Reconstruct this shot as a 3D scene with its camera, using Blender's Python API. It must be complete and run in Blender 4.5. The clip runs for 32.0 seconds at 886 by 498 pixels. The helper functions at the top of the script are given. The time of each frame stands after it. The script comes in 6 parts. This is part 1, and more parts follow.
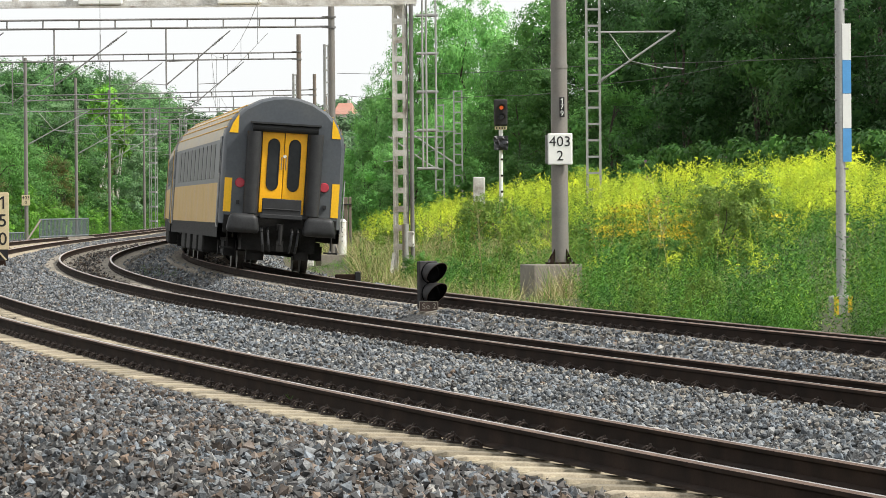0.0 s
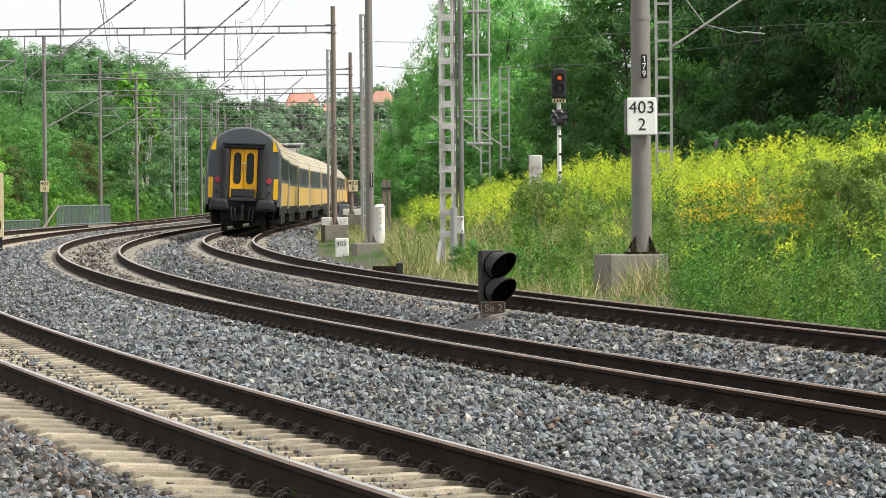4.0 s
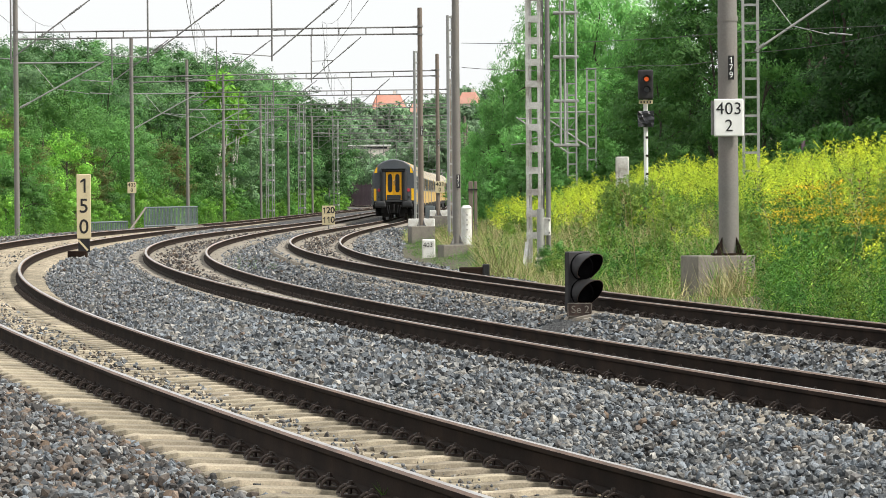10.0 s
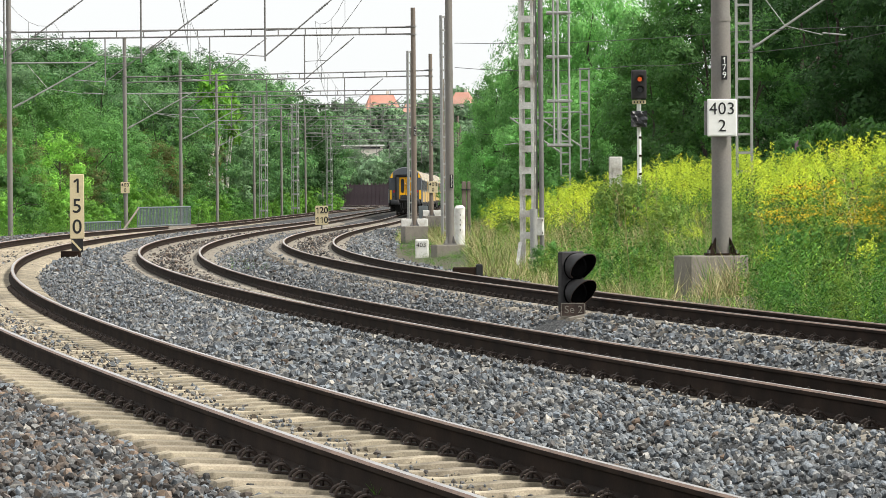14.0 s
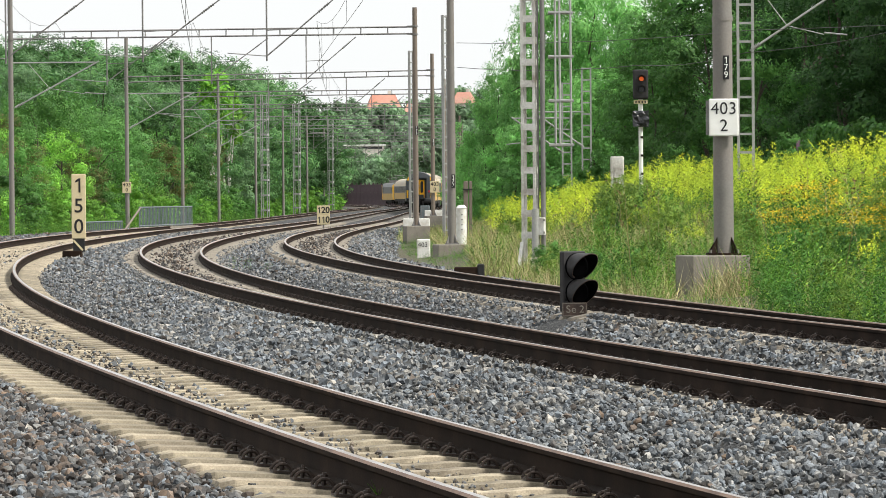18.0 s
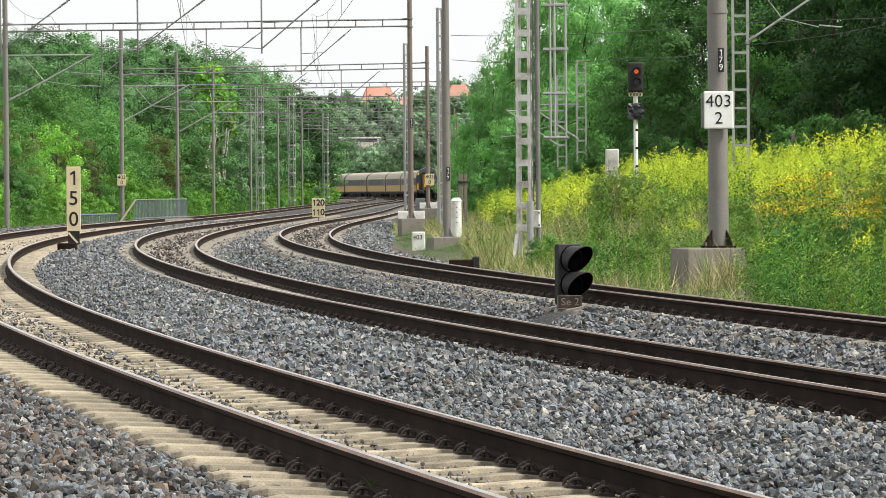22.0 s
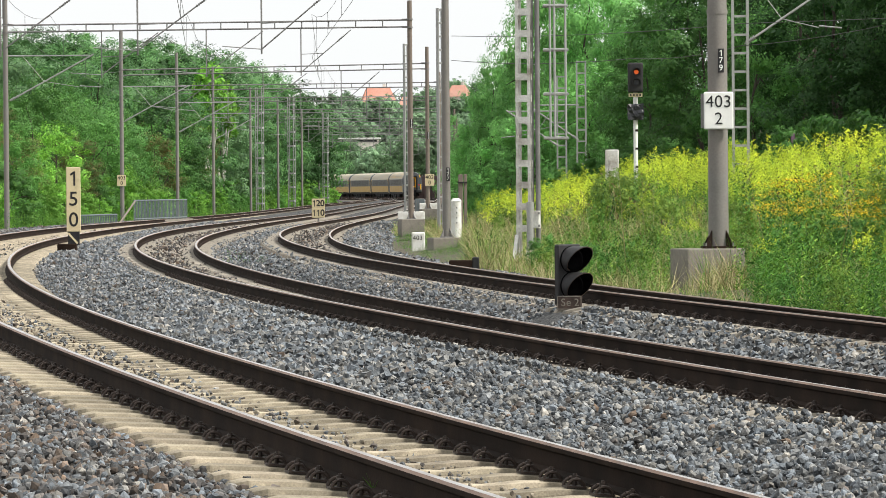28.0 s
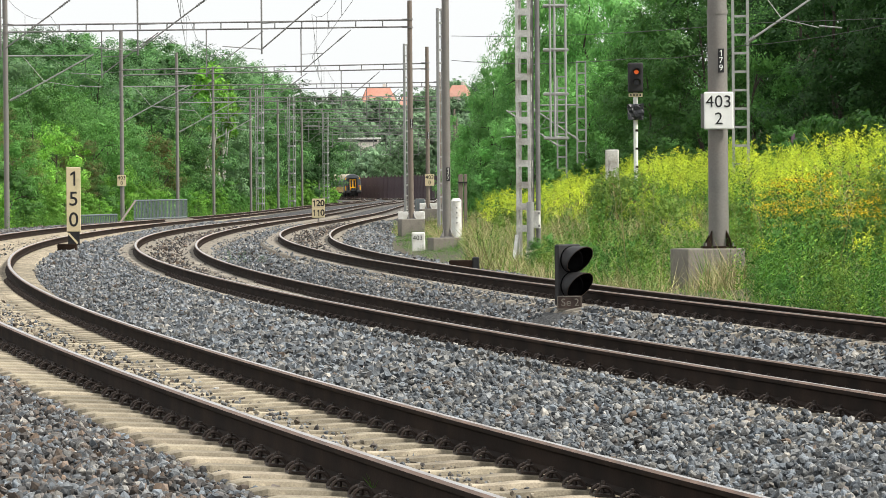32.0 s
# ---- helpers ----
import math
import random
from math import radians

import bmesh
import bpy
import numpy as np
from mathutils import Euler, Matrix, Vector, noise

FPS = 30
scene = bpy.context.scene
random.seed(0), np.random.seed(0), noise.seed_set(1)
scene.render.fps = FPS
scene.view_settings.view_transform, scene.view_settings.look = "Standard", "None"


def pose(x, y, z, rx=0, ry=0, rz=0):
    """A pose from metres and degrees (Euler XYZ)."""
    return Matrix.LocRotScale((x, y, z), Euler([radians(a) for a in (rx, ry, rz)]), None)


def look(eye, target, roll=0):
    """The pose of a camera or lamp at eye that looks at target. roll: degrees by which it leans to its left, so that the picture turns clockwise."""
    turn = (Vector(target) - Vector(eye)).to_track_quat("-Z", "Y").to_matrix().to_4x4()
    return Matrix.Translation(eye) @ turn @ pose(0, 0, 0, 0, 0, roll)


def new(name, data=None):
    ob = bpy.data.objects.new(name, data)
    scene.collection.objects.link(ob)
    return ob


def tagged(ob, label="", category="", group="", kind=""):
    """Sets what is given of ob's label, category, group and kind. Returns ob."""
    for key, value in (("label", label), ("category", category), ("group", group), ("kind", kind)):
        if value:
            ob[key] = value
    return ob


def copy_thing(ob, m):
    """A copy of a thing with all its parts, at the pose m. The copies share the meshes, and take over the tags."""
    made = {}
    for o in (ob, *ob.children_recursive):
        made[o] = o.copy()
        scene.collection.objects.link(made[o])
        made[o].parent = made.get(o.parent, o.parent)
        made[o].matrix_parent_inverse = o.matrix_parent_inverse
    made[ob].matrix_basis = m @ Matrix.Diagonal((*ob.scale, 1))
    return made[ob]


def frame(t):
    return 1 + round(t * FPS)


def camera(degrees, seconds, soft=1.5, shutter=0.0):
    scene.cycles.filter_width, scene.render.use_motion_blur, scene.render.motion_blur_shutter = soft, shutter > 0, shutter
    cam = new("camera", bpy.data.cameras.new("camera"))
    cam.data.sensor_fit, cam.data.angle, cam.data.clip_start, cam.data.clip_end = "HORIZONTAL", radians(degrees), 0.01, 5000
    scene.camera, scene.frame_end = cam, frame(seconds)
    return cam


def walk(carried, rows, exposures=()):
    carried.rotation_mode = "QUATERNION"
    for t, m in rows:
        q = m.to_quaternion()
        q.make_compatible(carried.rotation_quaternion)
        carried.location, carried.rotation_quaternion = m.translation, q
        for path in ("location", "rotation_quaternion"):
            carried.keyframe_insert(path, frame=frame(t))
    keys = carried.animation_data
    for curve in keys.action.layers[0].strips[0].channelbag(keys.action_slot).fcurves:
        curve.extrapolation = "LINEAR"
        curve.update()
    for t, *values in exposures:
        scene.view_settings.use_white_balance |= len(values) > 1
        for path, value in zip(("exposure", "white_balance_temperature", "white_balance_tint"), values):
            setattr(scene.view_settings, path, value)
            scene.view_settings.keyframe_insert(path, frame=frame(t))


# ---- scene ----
# The eye stands 1.32 m over the rails of the middle track; +y runs along the line, z = 0 is that track's rail top.
EYE = 1.3226
cam = camera(11.143, 32.0, soft=0.55)
# the first second is a quick push in to the stand: seconds, place, yaw, pitch (degrees from the last aim)
PUSH = [(0.0, 0.0, -15.6, 0.2, -1.43, 0.19), (0.5, 0.0, -14.0, 0.18, -1.28, 0.19), (1.0, 0.0, -2.1, 0.03, -1.5, 0.14), (1.5, 0, 0, 0, -1.324, 0.082)]
AIM = [
    (2.0, 0, -0.972, 0.095), (2.5, 0, -0.91, 0.095), (3.0, 0, -0.932, 0.088), (3.5, 0, -0.955, 0.066),
    (5.5, 0, -1.0, 0.062), (6.0, 0, -1.034, 0.036), (6.5, 0, -1.06, 0.038), (7.0, 0, -1.055, 0.052),
    (7.5, 0, -1.034, 0.064), (8.0, 0, -0.28, 0.043), (8.5, 0, 0.143, 0.043), (9.0, 0, 0.219, 0.1),
    (9.5, 0, 0.178, 0.1), (10.0, 0, 0.128, 0.09), (11.0, 0, 0.1, 0.09), (11.5, 0, 0.083, 0.09),
    (12.0, 0, 0.059, 0.057), (12.5, 0, 0.043, 0.078), (13.0, 0, 0.034, 0.078), (13.5, 0, 0.041, 0.074),
    (14.0, 0, 0.043, 0.09), (14.5, 0, 0.057, 0.09), (16.5, 0, 0.069, 0.074), (17.0, 0, 0.064, 0.078),
    (18.0, 0, 0.064, 0.087), (18.5, 0, 0.086, 0.074), (19.0, 0, 0.112, 0.093), (19.5, 0, 0.121, 0.078),
    (20.0, 0, 0.1, 0.078), (20.5, 0, 0.081, 0.066), (21.0, 0, 0.043, 0.012), (21.5, 0, 0.014, 0.012),
    (22.0, 0, 0.0, -0.007), (22.5, 0, -0.014, 0.0), (23.0, 0, -0.014, 0.0), (25.0, 0, -0.005, 0.0), (32.0, 0, 0.0, 0.0),
]
walk(cam, [(t, pose(x, y, EYE + z, 90 - 0.7503 + pitch, 0.45, yaw)) for t, x, y, z, yaw, pitch in PUSH + [(a[0], 0, 0, 0, a[2], a[3]) for a in AIM]],
     exposures=[(0.0, 0.0), (32.0, 0.0)])

# ---- light: bright, thinly overcast sky ----
world = bpy.data.worlds.new("sky")
scene.world = world
world.use_nodes = True
wn = world.node_tree
wn.nodes.clear()
sky = wn.nodes.new("ShaderNodeTexSky")
sky.sky_type = "NISHITA"
sky.sun_disc = False
sky.sun_elevation, sky.sun_rotation = radians(46), radians(108)
sky.dust_density = 4.0
veil = wn.nodes.new("ShaderNodeHueSaturation")
veil.inputs["Saturation"].default_value = 0.22
veil.inputs["Value"].default_value = 1.0
dim = wn.nodes.new("ShaderNodeVectorMath")
dim.operation = "SCALE"
dim.inputs["Scale"].default_value = 0.12
cloud = wn.nodes.new("ShaderNodeMix")
cloud.data_type = "RGBA"
cloud.inputs["Factor"].default_value = 0.85
cloud.inputs["B"].default_value = (0.98, 1.0, 1.0, 1)
bg = wn.nodes.new("ShaderNodeBackground")
bg.inputs["Strength"].default_value = 1.14
wout = wn.nodes.new("ShaderNodeOutputWorld")
wn.links.new(sky.outputs["Color"], veil.inputs["Color"])
wn.links.new(veil.outputs["Color"], dim.inputs[0])
wn.links.new(dim.outputs["Vector"], cloud.inputs["A"])
wn.links.new(cloud.outputs["Result"], bg.inputs["Color"])
wn.links.new(bg.outputs["Background"], wout.inputs["Surface"])

sun_data = bpy.data.lights.new("sun", "SUN")
sun_data.energy, sun_data.angle, sun_data.color = 5.0, radians(7), (1.0, 0.96, 0.88)
sun = new("sun", sun_data)
sun.matrix_world = look((85, -28, 92), (0, 0, 0))

# ---- materials ----


def material(name, color, rough=0.8, metal=0.0, noise_scale=8.0, amount=0.25, fine=60.0, bump=0.15, bump_dist=0.01,
             island=0.0, objects=0.0, tint=None, spec=0.4, translucent=0.0, patch=False):
    """A surface with two scales of tone, fine relief, and tone that varies from piece to piece."""
    mat = bpy.data.materials.new(name)
    mat.use_nodes = True
    t = mat.node_tree
    n, link = t.nodes, t.links.new
    bsdf = n["Principled BSDF"]
    co = n.new("ShaderNodeTexCoord")
    big = n.new("ShaderNodeTexNoise")
    big.inputs["Scale"].default_value, big.inputs["Detail"].default_value = noise_scale, 4.0
    small = n.new("ShaderNodeTexNoise")
    small.inputs["Scale"].default_value, small.inputs["Detail"].default_value = fine, 5.0
    link(co.outputs["Object"], big.inputs["Vector"])
    link(co.outputs["Object"], small.inputs["Vector"])
    ramp = n.new("ShaderNodeMapRange")
    ramp.inputs["From Min"].default_value, ramp.inputs["From Max"].default_value = 0.3, 0.7
    ramp.inputs["To Min"].default_value, ramp.inputs["To Max"].default_value = 1 - amount, 1 + amount
    link(big.outputs["Fac"], ramp.inputs["Value"])
    ramp2 = n.new("ShaderNodeMapRange")
    ramp2.inputs["From Min"].default_value, ramp2.inputs["From Max"].default_value = 0.3, 0.7
    ramp2.inputs["To Min"].default_value, ramp2.inputs["To Max"].default_value = 1 - amount * 0.6, 1 + amount * 0.6
    link(small.outputs["Fac"], ramp2.inputs["Value"])
    mul = n.new("ShaderNodeMath")
    mul.operation = "MULTIPLY"
    link(ramp.outputs["Result"], mul.inputs[0])
    link(ramp2.outputs["Result"], mul.inputs[1])
    last = mul.outputs[0]
    rnd = None
    if island or objects:
        src = n.new("ShaderNodeNewGeometry") if island else n.new("ShaderNodeObjectInfo")
        rnd = src.outputs["Random Per Island"] if island else src.outputs["Random"]
        rr = n.new("ShaderNodeMapRange")
        k = island or objects
        rr.inputs["To Min"].default_value, rr.inputs["To Max"].default_value = 1 - k, 1 + k
        link(rnd, rr.inputs["Value"])
        m2 = n.new("ShaderNodeMath")
        m2.operation = "MULTIPLY"
        link(last, m2.inputs[0])
        link(rr.outputs["Result"], m2.inputs[1])
        last = m2.outputs[0]
    if island and objects:
        oi = n.new("ShaderNodeObjectInfo")
        r3 = n.new("ShaderNodeMapRange")
        r3.inputs["To Min"].default_value, r3.inputs["To Max"].default_value = 1 - objects, 1 + objects
        link(oi.outputs["Random"], r3.inputs["Value"])
        m3 = n.new("ShaderNodeMath")
        m3.operation = "MULTIPLY"
        link(last, m3.inputs[0])
        link(r3.outputs["Result"], m3.inputs[1])
        last = m3.outputs[0]
    mix = n.new("ShaderNodeMix")
    mix.data_type = "RGBA"
    mix.inputs["A"].default_value = (*color, 1)
    mix.inputs["B"].default_value = (*(tint or color), 1)
    if tint:
        if rnd is not None and not patch:
            wob = n.new("ShaderNodeMath")
            wob.operation = "MULTIPLY"
            wob.inputs[1].default_value = 7.31
            link(rnd, wob.inputs[0])
            fr = n.new("ShaderNodeMath")
            fr.operation = "FRACT"
            link(wob.outputs[0], fr.inputs[0])
            pw = n.new("ShaderNodeMath")
            pw.operation = "POWER"
            pw.inputs[1].default_value = 2.2
            link(fr.outputs[0], pw.inputs[0])
            link(pw.outputs[0], mix.inputs["Factor"])
        else:
            mr = n.new("ShaderNodeMapRange")
            mr.inputs["From Min"].default_value, mr.inputs["From Max"].default_value = 0.42, 0.68
            link(big.outputs["Fac"], mr.inputs["Value"])
            link(mr.outputs["Result"], mix.inputs["Factor"])
    else:
        mix.inputs["Factor"].default_value = 0.0
    sc = n.new("ShaderNodeVectorMath")
    sc.operation = "SCALE"
    link(mix.outputs["Result"], sc.inputs[0])
    link(last, sc.inputs["Scale"])
    link(sc.outputs["Vector"], bsdf.inputs["Base Color"])
    bsdf.inputs["Roughness"].default_value = rough
    bsdf.inputs["Metallic"].default_value = metal
    bsdf.inputs["Specular IOR Level"].default_value = spec
    if bump:
        b = n.new("ShaderNodeBump")
        b.inputs["Strength"].default_value, b.inputs["Distance"].default_value = bump, bump_dist
        link(small.outputs["Fac"], b.inputs["Height"])
        link(b.outputs["Normal"], bsdf.inputs["Normal"])
    if translucent:
        tr = n.new("ShaderNodeBsdfTranslucent")
        link(sc.outputs["Vector"], tr.inputs["Color"])
        ms = n.new("ShaderNodeMixShader")
        ms.inputs[0].default_value = translucent
        link(bsdf.outputs[0], ms.inputs[1])
        link(tr.outputs[0], ms.inputs[2])
        link(ms.outputs[0], n["Material Output"].inputs["Surface"])
    return mat


def glow(name, color, strength):
    mat = bpy.data.materials.new(name)
    mat.use_nodes = True
    b = mat.node_tree.nodes["Principled BSDF"]
    b.inputs["Base Color"].default_value = (*color, 1)
    b.inputs["Emission Color"].default_value = (*color, 1)
    b.inputs["Emission Strength"].default_value = strength
    return mat


M_STONE = material("crushed_stone", (0.116, 0.132, 0.149), 0.65, noise_scale=14, amount=0.42, fine=60, bump=0.6, bump_dist=0.01, island=0.6, tint=(0.22, 0.205, 0.18))
M_STONE_BROWN = material("dirty_crushed_stone", (0.082, 0.082, 0.083), 0.8, noise_scale=12, amount=0.3, fine=90, bump=0.3, bump_dist=0.006, island=0.8, tint=(0.125, 0.088, 0.062))
M_STONE_TAN = material("dusty_crushed_stone", (0.27, 0.235, 0.18), 0.9, noise_scale=12, amount=0.3, fine=90, bump=0.3, bump_dist=0.006, island=0.5, tint=(0.16, 0.13, 0.1))
# darker than the loose stones: shade of their gaps put into the bed's colour
M_BED = material("ballast_gap_shade", (0.035, 0.037, 0.04), 0.9, noise_scale=22, amount=0.6, fine=46, bump=1.0, bump_dist=0.05, tint=(0.085, 0.085, 0.084))
M_DUST = material("dusty_fines", (0.11, 0.094, 0.07), 0.95, noise_scale=5, amount=0.3, fine=60, bump=0.9, bump_dist=0.03, tint=(0.13, 0.115, 0.095))
M_FINES = material("grey_brown_fines", (0.18, 0.165, 0.145), 0.95, noise_scale=6, amount=0.35, fine=45, bump=1.0, bump_dist=0.04, tint=(0.14, 0.13, 0.115))
M_SLEEPER = material("dusty_concrete", (0.25, 0.215, 0.155), 0.9, noise_scale=6, amount=0.4, fine=80, bump=0.35, bump_dist=0.006, objects=0.32, tint=(0.29, 0.245, 0.18))
M_SLEEPER_GREY = material("grey_concrete", (0.27, 0.24, 0.195), 0.9, noise_scale=5, amount=0.25, fine=80, bump=0.35, bump_dist=0.006, objects=0.3, tint=(0.19, 0.165, 0.135))
M_RUST = material("rail_rust", (0.017, 0.0105, 0.0075), 0.9, 0.0, noise_scale=2, amount=0.3, fine=60, bump=0.25, bump_dist=0.004, spec=0.12, tint=(0.026, 0.016, 0.011))
M_RAILTOP = material("polished_rail", (0.58, 0.55, 0.53), 0.32, 0.9, noise_scale=1.5, amount=0.15, fine=30, bump=0.05, bump_dist=0.002, tint=(0.3, 0.25, 0.22))
M_RAILEDGE = material("brown_rail_shoulder", (0.24, 0.15, 0.105), 0.55, 0.4, noise_scale=3, amount=0.3, fine=50, bump=0.1)
M_CLIP = material("clip_steel", (0.034, 0.023, 0.018), 0.6, 0.1, noise_scale=20, amount=0.3, fine=150, bump=0.1)
M_CONCRETE = material("weathered_concrete", (0.27, 0.245, 0.21), 0.9, noise_scale=2.5, amount=0.3, fine=40, bump=0.35, bump_dist=0.012, tint=(0.13, 0.12, 0.10))
M_POLE = material("grey_pole_paint", (0.21, 0.20, 0.185), 0.6, 0.1, noise_scale=1.3, amount=0.16, fine=30, bump=0.08, tint=(0.17, 0.15, 0.135))
M_POLE_OLD = material("brown_grey_pole", (0.20, 0.165, 0.135), 0.7, 0.1, noise_scale=1.1, amount=0.22, fine=25, bump=0.1, tint=(0.15, 0.12, 0.1))
M_GALV = material("galvanised_steel", (0.42, 0.42, 0.41), 0.5, 0.5, noise_scale=2.0, amount=0.18, fine=30, bump=0.06, tint=(0.3, 0.3, 0.29))
M_LATTICE = material("worn_lattice_paint", (0.74, 0.73, 0.70), 0.65, 0.1, noise_scale=2.0, amount=0.25, fine=25, bump=0.1, tint=(0.24, 0.21, 0.18))
M_BEAM = material("dull_beam_steel", (0.19, 0.185, 0.18), 0.6, 0.3, noise_scale=2.0, amount=0.2, fine=25, bump=0.06)
M_WIRE = material("overhead_wire", (0.09, 0.09, 0.085), 0.5, 0.5, bump=0)
M_SIGN = material("white_sign_enamel", (0.82, 0.82, 0.79), 0.4, noise_scale=6, amount=0.04, fine=60, bump=0.03)
M_SIGN_OLD = material("yellowed_sign", (0.68, 0.58, 0.36), 0.6, noise_scale=4, amount=0.16, fine=50, bump=0.05, tint=(0.55, 0.45, 0.28))
M_INK = material("black_paint", (0.015, 0.015, 0.016), 0.55, noise_scale=9, amount=0.3, fine=60, bump=0.05)
M_WHITE = material("chalky_white", (0.78, 0.78, 0.75), 0.8, noise_scale=5, amount=0.1, fine=60, bump=0.15, tint=(0.55, 0.53, 0.48))
M_BLUE = material("blue_band_paint", (0.10, 0.33, 0.66), 0.45, noise_scale=5, amount=0.08, fine=40, bump=0.04)
M_SIGNAL = material("signal_housing", (0.022, 0.021, 0.022), 0.6, noise_scale=8, amount=0.35, fine=70, bump=0.12)
M_RIM = material("rusty_hood_rim", (0.05, 0.032, 0.025), 0.7, noise_scale=12, amount=0.4, fine=60, bump=0.2)
M_YBAND = material("yellow_warning_paint", (0.75, 0.50, 0.04), 0.5, noise_scale=5, amount=0.1, fine=40, bump=0.05)
M_ORANGE = glow("orange_lamp", (1.0, 0.16, 0.03), 0.45)
M_LENS = material("dark_lens", (0.01, 0.012, 0.015), 0.15, bump=0)
# shade inside the signal hoods, painted as a flat black without gloss
M_HOOD_SHADE = material("hood_shade_black", (0.005, 0.005, 0.0055), 0.95, noise_scale=9, amount=0.3, bump=0, spec=0.0)
M_BAG = material("black_plastic_wrap", (0.02, 0.021, 0.025), 0.28, noise_scale=7, amount=0.3, fine=18, bump=0.8, bump_dist=0.03)
M_EARTH = material("weedy_earth", (0.11, 0.095, 0.068), 1.0, noise_scale=0.8, amount=0.4, fine=14, bump=0.8, bump_dist=0.06, tint=(0.055, 0.07, 0.03))

# train
M_COACH = material("coach_dark_grey", (0.075, 0.085, 0.098), 0.42, noise_scale=0.8, amount=0.14, fine=18, bump=0.03, tint=(0.085, 0.088, 0.09))
M_YELLOW = material("coach_yellow", (0.88, 0.50, 0.012), 0.42, noise_scale=1.0, amount=0.1, fine=20, bump=0.03, tint=(0.80, 0.45, 0.02))
M_DOORY = material("door_yellow", (0.92, 0.45, 0.006), 0.4, noise_scale=2.0, amount=0.08, fine=20, bump=0.02)
M_SIDEY = material("dusty_side_yellow", (0.56, 0.35, 0.08), 0.5, noise_scale=0.7, amount=0.18, fine=14, bump=0.03, tint=(0.43, 0.29, 0.12))
M_ROOF = material("coach_roof", (0.50, 0.43, 0.30), 0.55, noise_scale=0.5, amount=0.15, fine=12, bump=0.05, tint=(0.36, 0.33, 0.29))
M_WIN = material("tinted_window", (0.02, 0.023, 0.026), 0.4, bump=0, spec=0.3)
M_UNDER = material("grimy_underframe", (0.012, 0.0115, 0.011), 0.8, 0.2, noise_scale=4, amount=0.4, fine=30, bump=0.3, bump_dist=0.02)
M_BUFFER = material("greasy_buffer", (0.03, 0.031, 0.033), 0.5, 0.3, noise_scale=4, amount=0.3, fine=30, bump=0.1)
M_RUBBER = material("black_rubber", (0.022, 0.023, 0.025), 0.6, noise_scale=5, amount=0.25, fine=30, bump=0.15)
M_TAIL = material("red_tail_lens", (0.42, 0.04, 0.06), 0.25, noise_scale=8, amount=0.1, bump=0)
M_WHEEL = material("wheel_steel", (0.06, 0.055, 0.05), 0.5, 0.6, noise_scale=4, amount=0.3, fine=30, bump=0.05)


def leafy(name, a, b, k=0.12, tr=0.28, per=0.0, patch=0.0):
    return material(name, a, 0.6, noise_scale=patch or 0.35, amount=0.4 if patch else 0.35, fine=3.0, bump=0, island=k, objects=per, tint=b, translucent=tr, spec=0.25, patch=patch > 0)


M_LEAF_R = leafy("locust_leaves", (0.085, 0.235, 0.05), (0.15, 0.33, 0.068), per=0.3)
# shade painted into the leaf colour, for backlit trees and hollows of the wood
M_LEAF_D = leafy("shaded_leaves", (0.029, 0.085, 0.023), (0.054, 0.135, 0.03), per=0.25)
M_LEAF_L = leafy("light_leaves", (0.145, 0.36, 0.05), (0.25, 0.47, 0.065), per=0.35)
M_LEAF_B = leafy("browned_leaves", (0.10, 0.16, 0.04), (0.20, 0.14, 0.05), per=0.35)
M_IVY = leafy("ivy_leaves", (0.05, 0.145, 0.03), (0.11, 0.24, 0.04))
M_GRASS = leafy("fresh_grass", (0.10, 0.26, 0.03), (0.24, 0.40, 0.045), patch=0.9)
M_STRAW = leafy("dry_grass", (0.36, 0.32, 0.15), (0.5, 0.45, 0.25), tr=0.2)
M_WEED = leafy("weed_leaves", (0.032, 0.12, 0.02), (0.105, 0.275, 0.034), patch=0.7)
M_PLUME = leafy("goldenrod_plumes", (0.50, 0.69, 0.07), (0.78, 0.82, 0.06), 0.12, 0.42, patch=0.5)
M_TANSY = leafy("tansy_heads", (0.74, 0.47, 0.02), (0.8, 0.62, 0.03), 0.2)
M_SEED = leafy("brown_seed_heads", (0.22, 0.15, 0.08), (0.3, 0.2, 0.1))
M_OLIVE = leafy("olive_leaves", (0.17, 0.29, 0.055), (0.27, 0.37, 0.065), per=0.2)
M_LEAF_M = leafy("middling_leaves", (0.07, 0.19, 0.045), (0.12, 0.265, 0.058), per=0.3)
# aerial haze put into the colour: paler, greyer leaves for the hill wood
M_LEAF_H = leafy("hazed_hillside_leaves", (0.08, 0.195, 0.07), (0.14, 0.28, 0.08), per=0.42)
M_LEAF_H2 = leafy("hazed_grey_green_leaves", (0.13, 0.24, 0.115), (0.18, 0.31, 0.13), per=0.3)
# locust leaves with the sunlight put into the colour
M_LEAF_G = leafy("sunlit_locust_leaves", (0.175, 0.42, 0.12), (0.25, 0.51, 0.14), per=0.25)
# farthest leaves are palest: the most haze mixed into their colour
M_LEAF_F = leafy("hazed_distant_leaves", (0.19, 0.31, 0.18), (0.26, 0.39, 0.21), per=0.3)
M_BARK = material("bark", (0.06, 0.05, 0.04), 0.95, noise_scale=3, amount=0.35, fine=25, bump=0.6, bump_dist=0.03)
M_BIRCH = material("pale_bark", (0.52, 0.50, 0.46), 0.8, noise_scale=3, amount=0.3, fine=20, bump=0.2)
M_BARRIER = material("purple_brown_barrier", (0.06, 0.032, 0.042), 0.8, noise_scale=0.7, amount=0.3, fine=8, bump=0.1, tint=(0.06, 0.04, 0.045))
